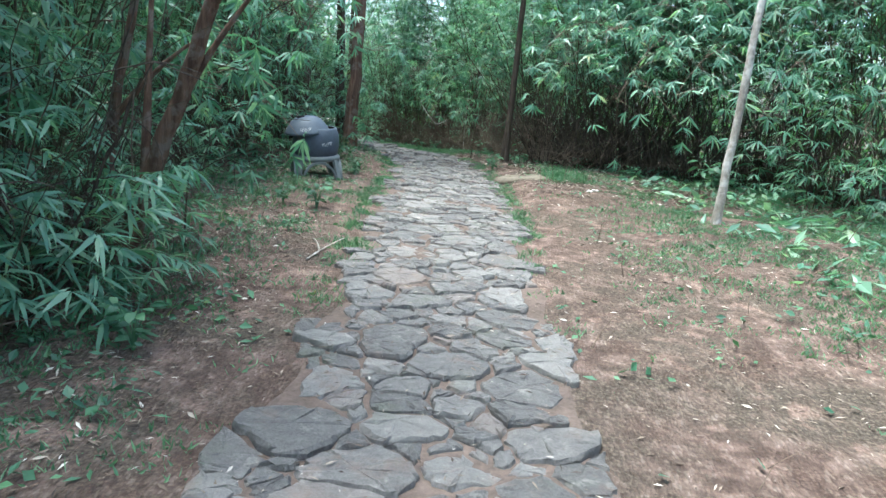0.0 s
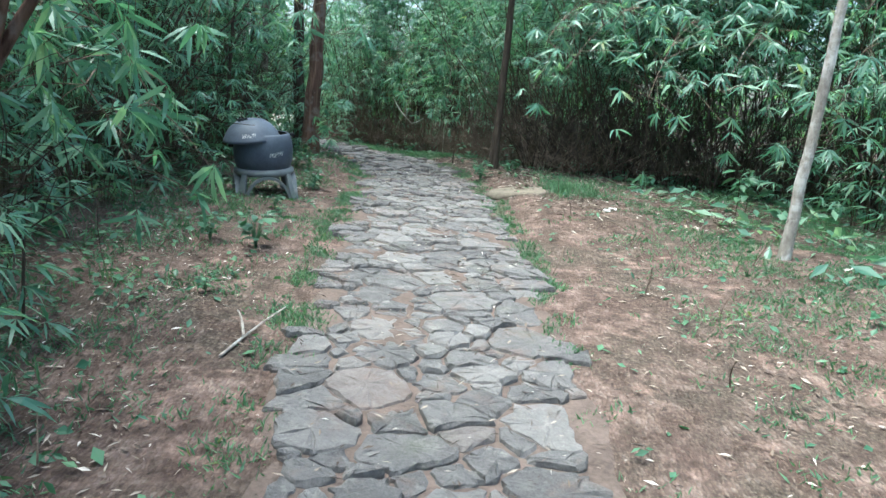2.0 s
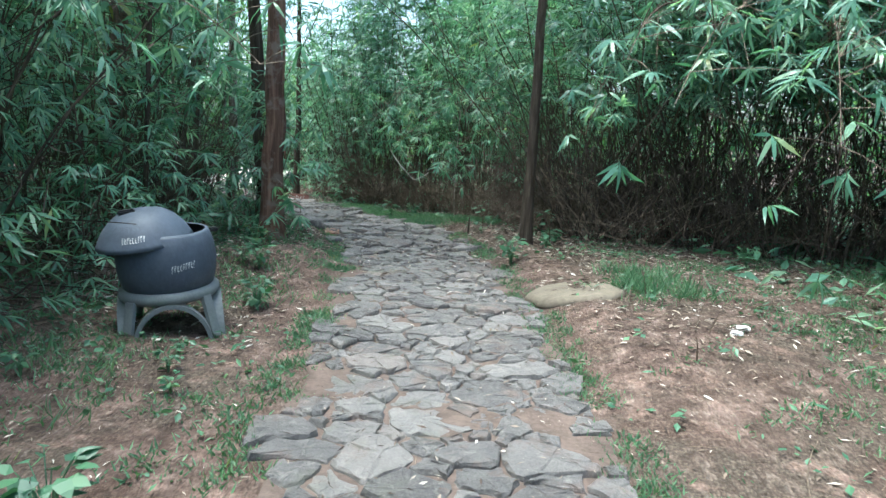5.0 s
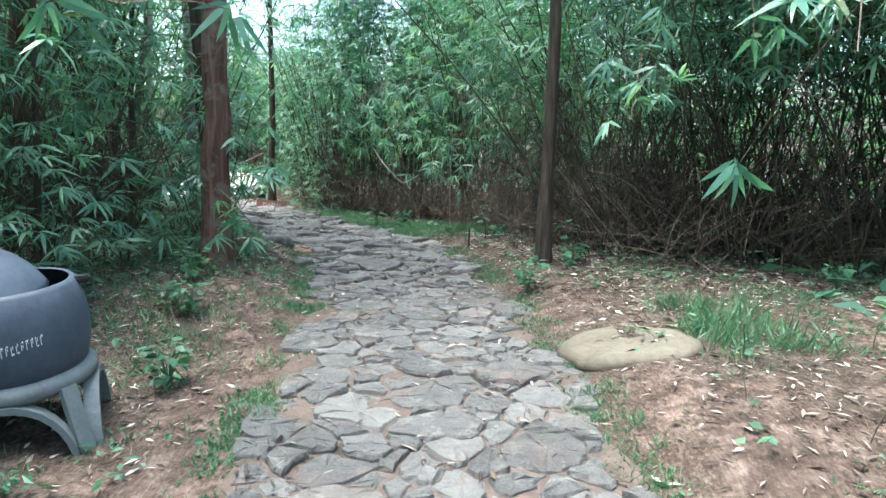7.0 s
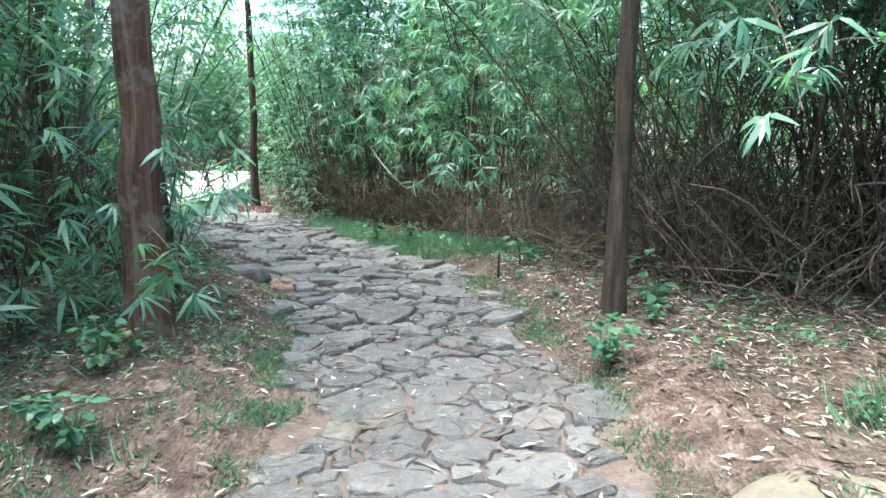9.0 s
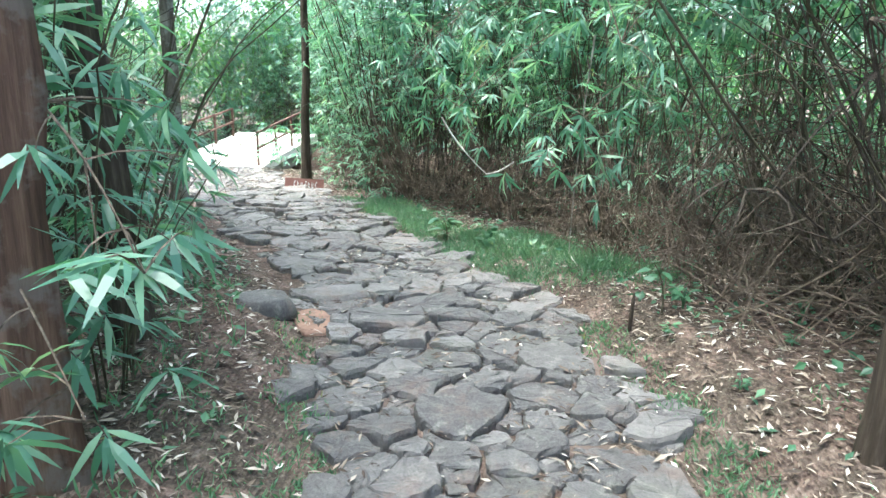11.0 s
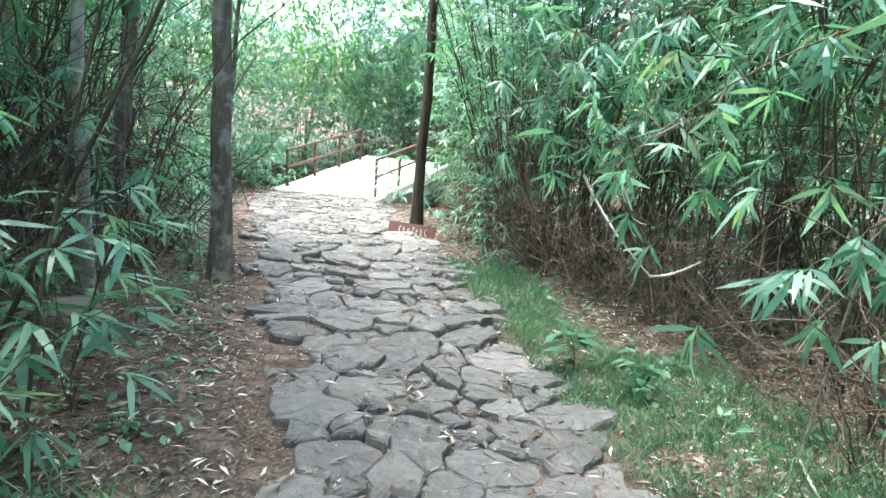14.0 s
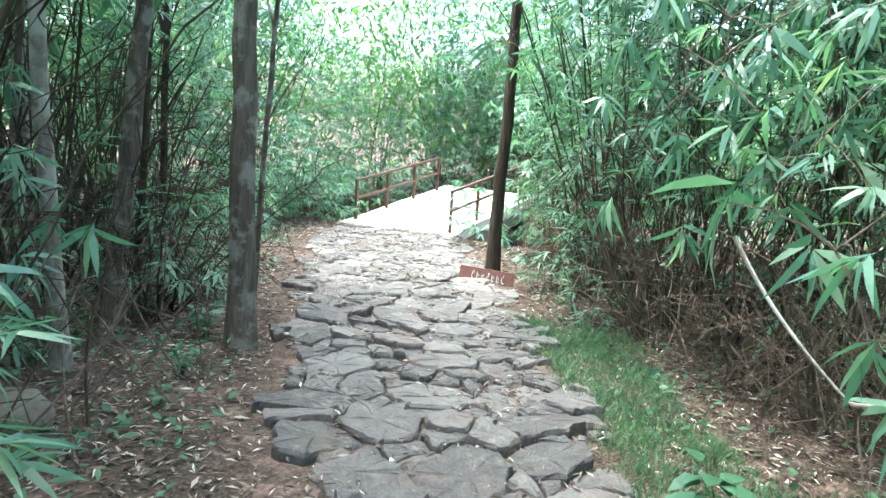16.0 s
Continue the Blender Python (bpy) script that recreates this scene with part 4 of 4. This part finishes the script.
SHOOTS = [shoot(61, 9, 60, 1.3, .55, .2, "low young bamboo with drooping leaves"), shoot(62, 7, 44, .8, .5, .19, "knee-high young bamboo sprouts"), shoot(63, 11, 90, 1.8, .6, .2, "shoulder-high young bamboo with drooping leaves")]
SHOOT_SPOTS = [(-.95, 5.6, 1), (-1.3, 6.6, 1), (-.85, 4.9, 1), (-1.35, 3.9, 1), (-1.15, 4.6, 0), (-1.5, 5.2, 2), (-1.75, 5.9, 2), (-1.9, 6.8, 0), (-1.5, 4.3, 2), (-1.0, 5.3, 1), (-2.2, 7.6, 0), (-2.4, 8.6, 1), (-2.5, 9.8, 0), (-2.5, 11.0, 1), (-2.4, 12.2, 0),
               (-2.5, 13.2, 0), (-2.6, 14.4, 2), (-2.0, 15.3, 2), (-2.7, 16.4, 0), (-2.9, 17.2, 1), (-4.9, 18.6, 1), (-5.4, 20.6, 1), (-5.9, 21.2, 1), (-6.8, 22.4, 0), (-7.8, 23.6, 1), (-8.4, 24.6, 0), (-8.8, 25.4, 2), (-9.4, 26.7, 2), (-8.1, 24.1, 1), (-8.9, 26.2, 0), (-8.6, 26.9, 1),
               (5.4, 13.4, 1), (5.9, 12.2, 2), (6.3, 11.0, 1), (6.8, 9.6, 0), (1.3, 19.3, 1), (-2.6, 23.0, 0),
               (-3.3, 24.0, 0), (-5.4, 26.6, 1), (-8.9, 27.2, 0), (-9.2, 25.6, 1), (-5.2, 30.6, 2), (-9.4, 30.6, 2), (-8.6, 31.4, 0), (7.6, 7.6, 0)]
_r = np.random.default_rng(66)
_done = set()
for x, y, k in SHOOT_SPOTS:
    s = _r.uniform(.8, 1.15)
    m = Matrix.Translation((x, y, float(height(x, y)))) @ pose(0, 0, 0, 0, 0, _r.uniform(0, 360)) @ Matrix.Diagonal((s, s, s, 1))
    if k in _done:
        copy_thing(SHOOTS[k], m)
    else:
        SHOOTS[k].matrix_basis = m
        _done.add(k)


def branch(start, mid, end, n_fan, spread, leaf, seed, label="arching bamboo branch hanging with leaf fans"):
    """A thin branch that arches out over the path, with fans of leaves along its outer half."""
    r = np.random.default_rng(seed)
    ob = tagged(new("bamboo_branch"), label, "bamboo branch")
    ob.location = start
    a, b, c = (np.array(p, float) - np.array(start) for p in (start, mid, end))
    pts = bez(a, b, c, 16)
    part_mesh("stem", mesh_of("stem", *tube_arrays(pts, np.linspace(.009, .003, 16), 5), M_DRY, True), ob)
    k = r.integers(5, 16, n_fan)
    tips = pts[k] + r.normal(0, spread, (n_fan, 3)) + [0, 0, -.05]
    ways = unit(c - a) * .4 + r.normal(0, .45, (n_fan, 3)) + [0, 0, -.6]
    tw = [tube_arrays(bez(pts[q], (pts[q] + t) / 2 + [0, 0, .05], t, 4), [.004, .0035, .003, .002], 3) for q, t in zip(k, tips)]
    part_mesh("twigwork", mesh_of("twigwork", *join_arrays(tw), M_DRY), ob, "thin side twigs", "stuff")
    part_mesh("foliage", leaves("foliage", *fans(r, tips, ways, 8, leaf, .135, 80, .22), M_LEAF), ob, "drooping fans of narrow leaves", "stuff")
    return ob


for n, (a, b, c, k, sp, lf) in enumerate([
        ((4.2, 15.4, 2.2), (3.0, 13.2, 3.4), (1.9, 10.9, 1.7), 30, .28, .21), ((4.6, 15.2, 2.2), (3.6, 13.0, 3.2), (2.7, 10.6, 1.5), 32, .3, .21), ((5.4, 14.4, 2.0), (4.4, 12.6, 3.0), (3.4, 10.6, 1.6), 32, .3, .21),
        ((6.2, 13.2, 1.9), (5.2, 11.8, 2.9), (4.3, 10.2, 1.3), 32, .3, .21), ((3.6, 15.6, 2.4), (2.4, 13.6, 3.3), (1.7, 11.4, 2.0), 28, .28, .21), ((6.8, 11.6, 1.8), (6.0, 10.6, 2.8), (5.2, 9.6, 1.2), 36, .35, .21),
        ((7.2, 10.2, 1.8), (6.6, 9.4, 2.8), (5.8, 8.6, 1.3), 36, .35, .21), ((5.2, 14.0, 2.6), (4.0, 12.4, 3.8), (3.0, 11.0, 2.6), 34, .35, .21), ((6.6, 12.4, 2.6), (5.4, 11.4, 3.6), (4.4, 10.2, 2.4), 34, .35, .21),
        ((-2.4, 6.8, 2.0), (-1.4, 7.0, 2.6), (-.55, 7.1, 1.15), 34, .22, .2), ((-2.5, 7.4, 1.6), (-1.5, 7.4, 2.0), (-.7, 7.2, .8), 28, .2, .2), ((-2.2, 5.6, 2.2), (-1.2, 6.2, 3.0), (-.2, 7.0, 1.75), 30, .22, .2),
        ((-3.0, 12.2, 2.2), (-1.8, 11.6, 2.9), (-.55, 11.0, 1.85), 26, .2, .21), ((-3.0, 10.4, 2.4), (-2.0, 10.2, 3.2), (-1.0, 9.8, 2.2), 28, .25, .2), ((-2.3, 15.1, 1.2), (-1.7, 14.7, 1.9), (-1.05, 14.3, 1.05), 20, .15, .2),
        ((-2.2, 15.0, .9), (-1.8, 14.6, 1.2), (-1.2, 14.2, .65), 14, .13, .19), ((1.4, 19.4, 2.0), (.3, 18.9, 2.5), (-.75, 18.5, 1.35), 30, .22, .2), ((1.2, 19.0, 1.4), (.6, 18.4, 2.0), (.05, 17.9, .95), 28, .22, .2),
        ((0.6, 20.6, 2.2), (-.4, 19.9, 2.9), (-1.3, 19.4, 1.9), 30, .25, .2), ((1.8, 18.4, 2.0), (1.0, 17.7, 2.8), (.4, 17.0, 1.8), 30, .25, .2), ((2.6, 16.8, 2.2), (2.2, 15.4, 2.7), (1.75, 13.6, 1.55), 14, .18, .21),
        ((0.2, 21.2, 2.2), (-.5, 20.6, 2.4), (-1.05, 20.0, 1.2), 30, .2, .2), ((-.2, 21.6, 2.4), (-.9, 21.0, 2.7), (-1.6, 20.5, 1.7), 30, .25, .2), ((1.6, 18.9, 2.4), (.9, 18.2, 3.0), (.2, 17.6, 2.1), 34, .25, .2),
        ((-4.9, 18.5, 1.8), (-4.2, 18.3, 2.0), (-3.6, 18.2, .95), 20, .18, .2), ((-2.0, 23.0, 2.4), (-2.8, 22.8, 3.2), (-3.6, 22.6, 2.2), 28, .3, .2), ((-6.8, 20.6, 2.6), (-6.0, 20.9, 3.3), (-5.3, 21.3, 2.3), 28, .3, .2)]):
    branch(a, b, c, k, sp, lf, 200 + n)


def weed(seed, n, high, leaf):
    r = np.random.default_rng(seed)
    ob = tagged(new("weed"), "small broad-leaved green weed on the ground", "weed", "weeds along the path")
    a, z = r.uniform(0, 6.283, n), high * r.uniform(.25, 1, n)
    tips = np.stack([np.cos(a) * z * .35, np.sin(a) * z * .35, z], -1)
    d = np.stack([np.cos(a), np.sin(a), r.normal(.1, .3, n)], -1)
    ln = leaf * r.uniform(.6, 1.2, n)
    part_mesh("foliage", leaves("foliage", tips, d, np.array([0, 0, 1.0]) + r.normal(0, .3, (n, 3)), ln, ln * .62, r.uniform(0, .3, n), M_WEED), ob, kind="stuff")
    st = [tube_arrays(bez((0, 0, -.02), (t[0] * .2, t[1] * .2, t[2] * .7), t, 4), [.004, .003, .002, .0015], 3) for t in tips[::2]]
    part_mesh("stem", mesh_of("stem", *join_arrays(st), M_WEED), ob, kind="stuff")
    return ob


WEEDS = [weed(71, 30, .13, .05), weed(72, 44, .2, .065), weed(73, 20, .09, .045)]
_r = np.random.default_rng(74)
_p, _g = scatter(_r, 420, -6, 6, 3, 25, lambda x, y, g, s: np.where(s > 0, (y > 13) * .3, (g > .5) * .6) * (g > .12) * (g < 4))
_p = np.concatenate([_p, [(x, y, float(height(x, y))) for x, y in ((1.55, 15.0), (1.7, 15.5), (-1.7, 14.1), (-1.9, 14.5), (-1.6, 13.9), (.75, 16.6), (.9, 17.0), (-4.0, 19.4), (-3.7, 19.0), (1.2, 18.2))]])
for n, p in enumerate(_p):
    k = n % 3
    s = _r.uniform(.7, 1.3)
    m = Matrix.Translation(p) @ pose(0, 0, 0, 0, 0, _r.uniform(0, 360)) @ Matrix.Diagonal((s, s, s, 1))
    if n < 3:
        WEEDS[k].matrix_basis = m
    else:
        copy_thing(WEEDS[k], m)


# ---- dry stems, sticks and stones ----
def tangle(name, label, seed, n, place, length, rad, material, clear=.45):
    r = np.random.default_rng(seed)
    items = []
    for k in range(n):
        x, y = place(r)
        z = float(height(x, y))
        a, e = r.uniform(0, 6.283), r.uniform(.0, 1.2)
        L = length * r.uniform(.4, 1.2)
        d = np.array([math.cos(a) * math.cos(e), math.sin(a) * math.cos(e), math.sin(e)]) * L
        p0 = np.array([x, y, z + r.uniform(0, .25)])
        p2 = p0 + d
        if min(path_gap(np.array([p0[0], p2[0]]), np.array([p0[1], p2[1]]))[0]) < clear:
            continue
        p2[2] = max(p2[2], float(height(p2[0], p2[1])) + .02)
        items.append(tube_arrays(bez(p0, (p0 + p2) / 2 + r.normal(0, .12 * L, 3) + [0, 0, .08 * L], p2, 6), np.linspace(1, .5, 6) * rad * r.uniform(.6, 1.5), 4))
    return tagged(new(name, mesh_of(name, *join_arrays(items), material)), label, "dry stems", kind="stuff")


tangle("dry_thicket", "tangle of dead brown bamboo stems", 81, 420, lambda r: (r.uniform(.7, 3.2), r.uniform(16.2, 19.8)), 1.1, .005, M_DRY)
tangle("dry_thicket", "tangle of dead brown bamboo stems", 82, 260, lambda r: (r.uniform(2.0, 5.6), r.uniform(14.9, 16.6)), 1.2, .005, M_DRY)
tangle("dry_thicket", "tangle of dead brown bamboo stems", 83, 260, lambda r: (lambda q: (-.2 - 3.4 * q + r.normal(0, .35), 20.8 + 4.4 * q + r.normal(0, .3)))(r.uniform(0, 1)), 1.1, .005, M_DRY)
tangle("dry_thicket", "thin dead stems under the bamboo", 84, 320, lambda r: (r.uniform(-6, -3.0), r.uniform(16.5, 22)), 1.2, .005, M_DRY)
tangle("fallen_twigs", "thin fallen twigs on bare earth", 85, 150, lambda r: (lambda p: p if abs(p[0] - .9 + (p[1] - 6) * .1) > 1.1 else (p[0] + 2.6, p[1]))((r.uniform(-2, 6), r.uniform(2.5, 13))), .28, .003, M_DRY, .05)


def stick(name, label, lines, rad, material, category="stick"):
    items = [tube_arrays(np.array([p + np.array([0, 0, 0.0]) for p in bez(*l, 12)]), np.linspace(1, .55, 12) * rad, 6) for l in lines]
    return tagged(new(name, mesh_of(name, *join_arrays(items), material, True)), label, category)


stick("dead_branch", "bent pale dead branch leaning out of the bamboo", [((-1.08, 19.68, 1.2), (-.9, 19.62, .9), (-.59, 19.5, .66)), ((-.59, 19.5, .66), (-.48, 19.47, .67), (-.32, 19.45, .8))], .011, M_BARK_PALE)
stick("hanging_vine", "thin pale vine hanging to the ground", [((.30, 18.0, 1.9), (.22, 18.3, .9), (.23, 18.66, .1)), ((.23, 18.66, .1), (.28, 18.0, .12), (.62, 17.1, .04))], .007, M_BARK_PALE)
stick("dead_branch", "long dead branch slanting in the bamboo", [((-1.9, 23.2, 2.6), (-1.4, 22.4, 1.8), (-.5, 21.4, 1.1))], .006, M_DRY)
stick("fallen_branch", "forked pale twig lying on the earth", [((-.05, 6.75, -.04), (.0, 7.1, .0), (.06, 7.5, .0)), ((-.02, 7.0, -.01), (-.1, 7.2, .03), (-.18, 7.35, .0))], .009, M_BARK_PALE)


def stake(x, y, high, rad, lean, label):
    z = float(height(x, y))
    pts = bez((x, y, z - .08), (x, y, z + high * .5), (x + lean, y, z + high), 6)
    return tagged(new("stake", mesh_of("stake", *tube_arrays(pts, np.r_[rad, rad, rad, rad, rad * .95, rad * .5], 8), M_BARK_DARK, True)), label, "stake")


stake(.555, 16.78, .24, .012, .01, "short brown stake at the edge of the path")
stake(-1.07, 6.75, .6, .008, .03, "thin dark stick standing in the earth")
stake(-1.75, 7.6, .5, .007, .02, "thin dark stick standing in the earth")


def boulder(x, y, sx, sy, sz, seed, label, material=None, turn=0):
    bm = bmesh.new()
    bmesh.ops.create_icosphere(bm, subdivisions=3, radius=1)
    for v in bm.verts:
        k = 1 + (.14 if sx > .3 else .22) * noise.noise(v.co * 1.3 + Vector((seed, 0, 0))) + .07 * noise.noise(v.co * 4 + Vector((seed, 3, 0)))
        v.co = Vector((v.co.x * sx * k, v.co.y * sy * k, max(-.3, min(v.co.z * 1.5, .75)) * sz * k))
    me = bpy.data.meshes.new("rock")
    bm.to_mesh(me)
    bm.free()
    me.materials.append(material or M_ROCK)
    me.shade_smooth()
    ob = tagged(new("rock", me), label, "rock")
    ob.matrix_basis = Matrix.Translation((x, y, float(height(x, y)) - .15 * sz - (.055 if sx > .3 else 0))) @ pose(0, 0, 0, 0, -9 if sx > .3 else 0, 0) @ pose(0, 0, 0, 0, 0, turn)
    return ob


boulder(1.63, 12.7, .42, .36, .09, 4, "flat buff slab of rock beside the path", M_SLAB, turn=-35)
boulder(2.62, 11.55, .045, .035, .03, 2, "small white stone on the earth", M_WHITE)
boulder(2.72, 11.7, .05, .04, .03, 3, "small white stone on the earth", M_WHITE)
boulder(-4.0, 18.35, .24, .2, .16, 5, "mossy dark boulder in the undergrowth")
boulder(-1.78, 16.72, .2, .17, .13, 6, "rounded grey stone at the path edge", M_STONE)
boulder(-1.45, 16.75, .14, .27, .055, 7, "heap of bare orange clay at the path edge", M_CLAY, 20)
boulder(-1.5, 17.32, .26, .17, .12, 8, "large grey edge stone of the path", M_STONE, 15)
boulder(.02, 17.08, .17, .2, .05, 11, "flat grey stone beside the path", M_STONE, 30)


def build_ground_cover():
    r = np.random.default_rng(111)
    p, g = scatter(r, 150000, -8, 9, 2.5, 26, lambda x, y, g, s: np.where(s > 0, smooth01((g - 2.6) / 1.5) * (y < 16) * .5 + (y < 13) * (g > .1) * .55 * np.clip(2.5 * patchy(x + 3, y, 3.3) - 1.35, 0, 1) + (y > 14.5) * (g > .3) * .4, smooth01((g - np.where(y < 8, .35, .8)) / 1.0) * .7 + (y < 13) * (g > .1) * .5 * np.clip(2.5 * patchy(x + 3, y, 3.3) - 1.3, 0, 1) + (y > 14) * (g > .3) * .5) * patchy(x, y, 1.4))
    n = len(p)
    p[:, 2] += r.uniform(.0, .16, n) ** 1.3
    a = r.uniform(0, 6.283, n)
    ln = r.uniform(.03, .09, n)
    me = flakes("ground_cover", p, np.stack([np.cos(a), np.sin(a), r.normal(0, .35, n)], -1), np.array([0, 0, 1.0]) + r.normal(0, .45, (n, 3)), ln, ln * r.uniform(.3, .7, n), M_WEED)
    tagged(new("ground_cover", me), "low green ground cover of small leaves", "undergrowth", kind="stuff")


build_ground_cover()


def build_sapling(x, y, high, n, leaf, seed, label):
    r = np.random.default_rng(seed)
    ob = tagged(new("sapling"), label, "sapling")
    ob.location = (x, y, float(height(x, y)))
    stem = bez((0, 0, -.05), (.03, 0, high * .6), (-.06, .02, high), 9)
    part_mesh("stem", mesh_of("stem", *tube_arrays(stem, np.linspace(.007, .003, 9), 6), M_CULM, True), ob)
    k = r.integers(3, 9, n)
    a = r.uniform(0, 6.283, n)
    d = np.stack([np.cos(a), np.sin(a), r.normal(.0, .25, n)], -1)
    ln = leaf * r.uniform(.7, 1.2, n)
    base = stem[k] + d * .04
    for j in range(n):
        v = leaf_arrays(base[j:j + 1], d[j:j + 1], np.array([[0, 0, 1.0]]) + r.normal(0, .25, (1, 3)), ln[j:j + 1], ln[j:j + 1] * .55, np.array([.25]))
        part_mesh("leaf", mesh_of("leaf", v, leaf_faces(1), M_WEED), ob)
    return ob


build_sapling(4.3, 12.2, .62, 16, .17, 301, "small broad-leaved sapling at the edge of the bamboo")
build_sapling(4.6, 12.7, .45, 12, .15, 302, "small broad-leaved sapling at the edge of the bamboo")
build_sapling(.75, 16.9, .32, 12, .085, 303, "broad-leaved seedling beside the short stake")
build_sapling(1.5, 18.2, 1.3, 34, .13, 304, "leafy green sapling in front of dry stems")
build_sapling(-1.0, 19.6, .3, 14, .16, 305, "bright yellow-green plant in the grass")
build_sapling(1.6, 15.25, .4, 16, .12, 306, "low broad-leaved plant beside the thin tree")

for _n, (x, y, rad, dx, dy) in enumerate([(-5.0, 18.0, .035, .3, -.2), (-5.6, 19.2, .03, .6, .2), (-6.0, 20.6, .04, .2, .1), (-4.9, 20.9, .028, .5, 0), (-6.9, 21.6, .045, .2, 0), (-5.9, 18.9, .025, -.3, .2), (-3.3, 16.2, .035, .3, 0), (-3.9, 16.9, .03, -.2, .3),
                                          (-2.9, 9.6, .03, .3, 0), (-3.4, 12.4, .035, -.2, 0), (-2.7, 13.6, .03, .25, 0), (-2.0, 4.9, .03, .5, .2), (-2.3, 6.2, .028, .5, -.2)]):
    tree(x, y, rad, (x + dx, y + dy, 4.8), (_n % 3 * .1 - .1, .05), M_BARK_GREY if _n % 2 else M_BARK_DARK, "slender leaning sapling stem among bamboo", None, 0.02, ((.35, (.25, .2, .5), rad * .4), (.5, (-.3, .1, .5), rad * .4), (.7, (.2, -.25, .4), rad * .35)), sides=8, seed=400 + _n, flare=1.2)


def build_grove_floor():
    r = np.random.default_rng(121)
    p, g = scatter(r, 60000, -17, 16, -6, 40, lambda x, y, g, s: (g > 2.2) * .55)
    n = len(p)
    p[:, 2] += r.uniform(0, .3, n) ** 1.5
    a = r.uniform(0, 6.283, n)
    ln = r.uniform(.12, .3, n)
    me = flakes("grove_undergrowth", p, np.stack([np.cos(a), np.sin(a), r.normal(0, .4, n)], -1), np.array([0, 0, 1.0]) + r.normal(0, .4, (n, 3)), ln, ln * r.uniform(.25, .5, n), M_LEAF)
    tagged(new("grove_undergrowth", me), "low dark green undergrowth deep in the grove", "undergrowth", kind="stuff")


build_grove_floor()
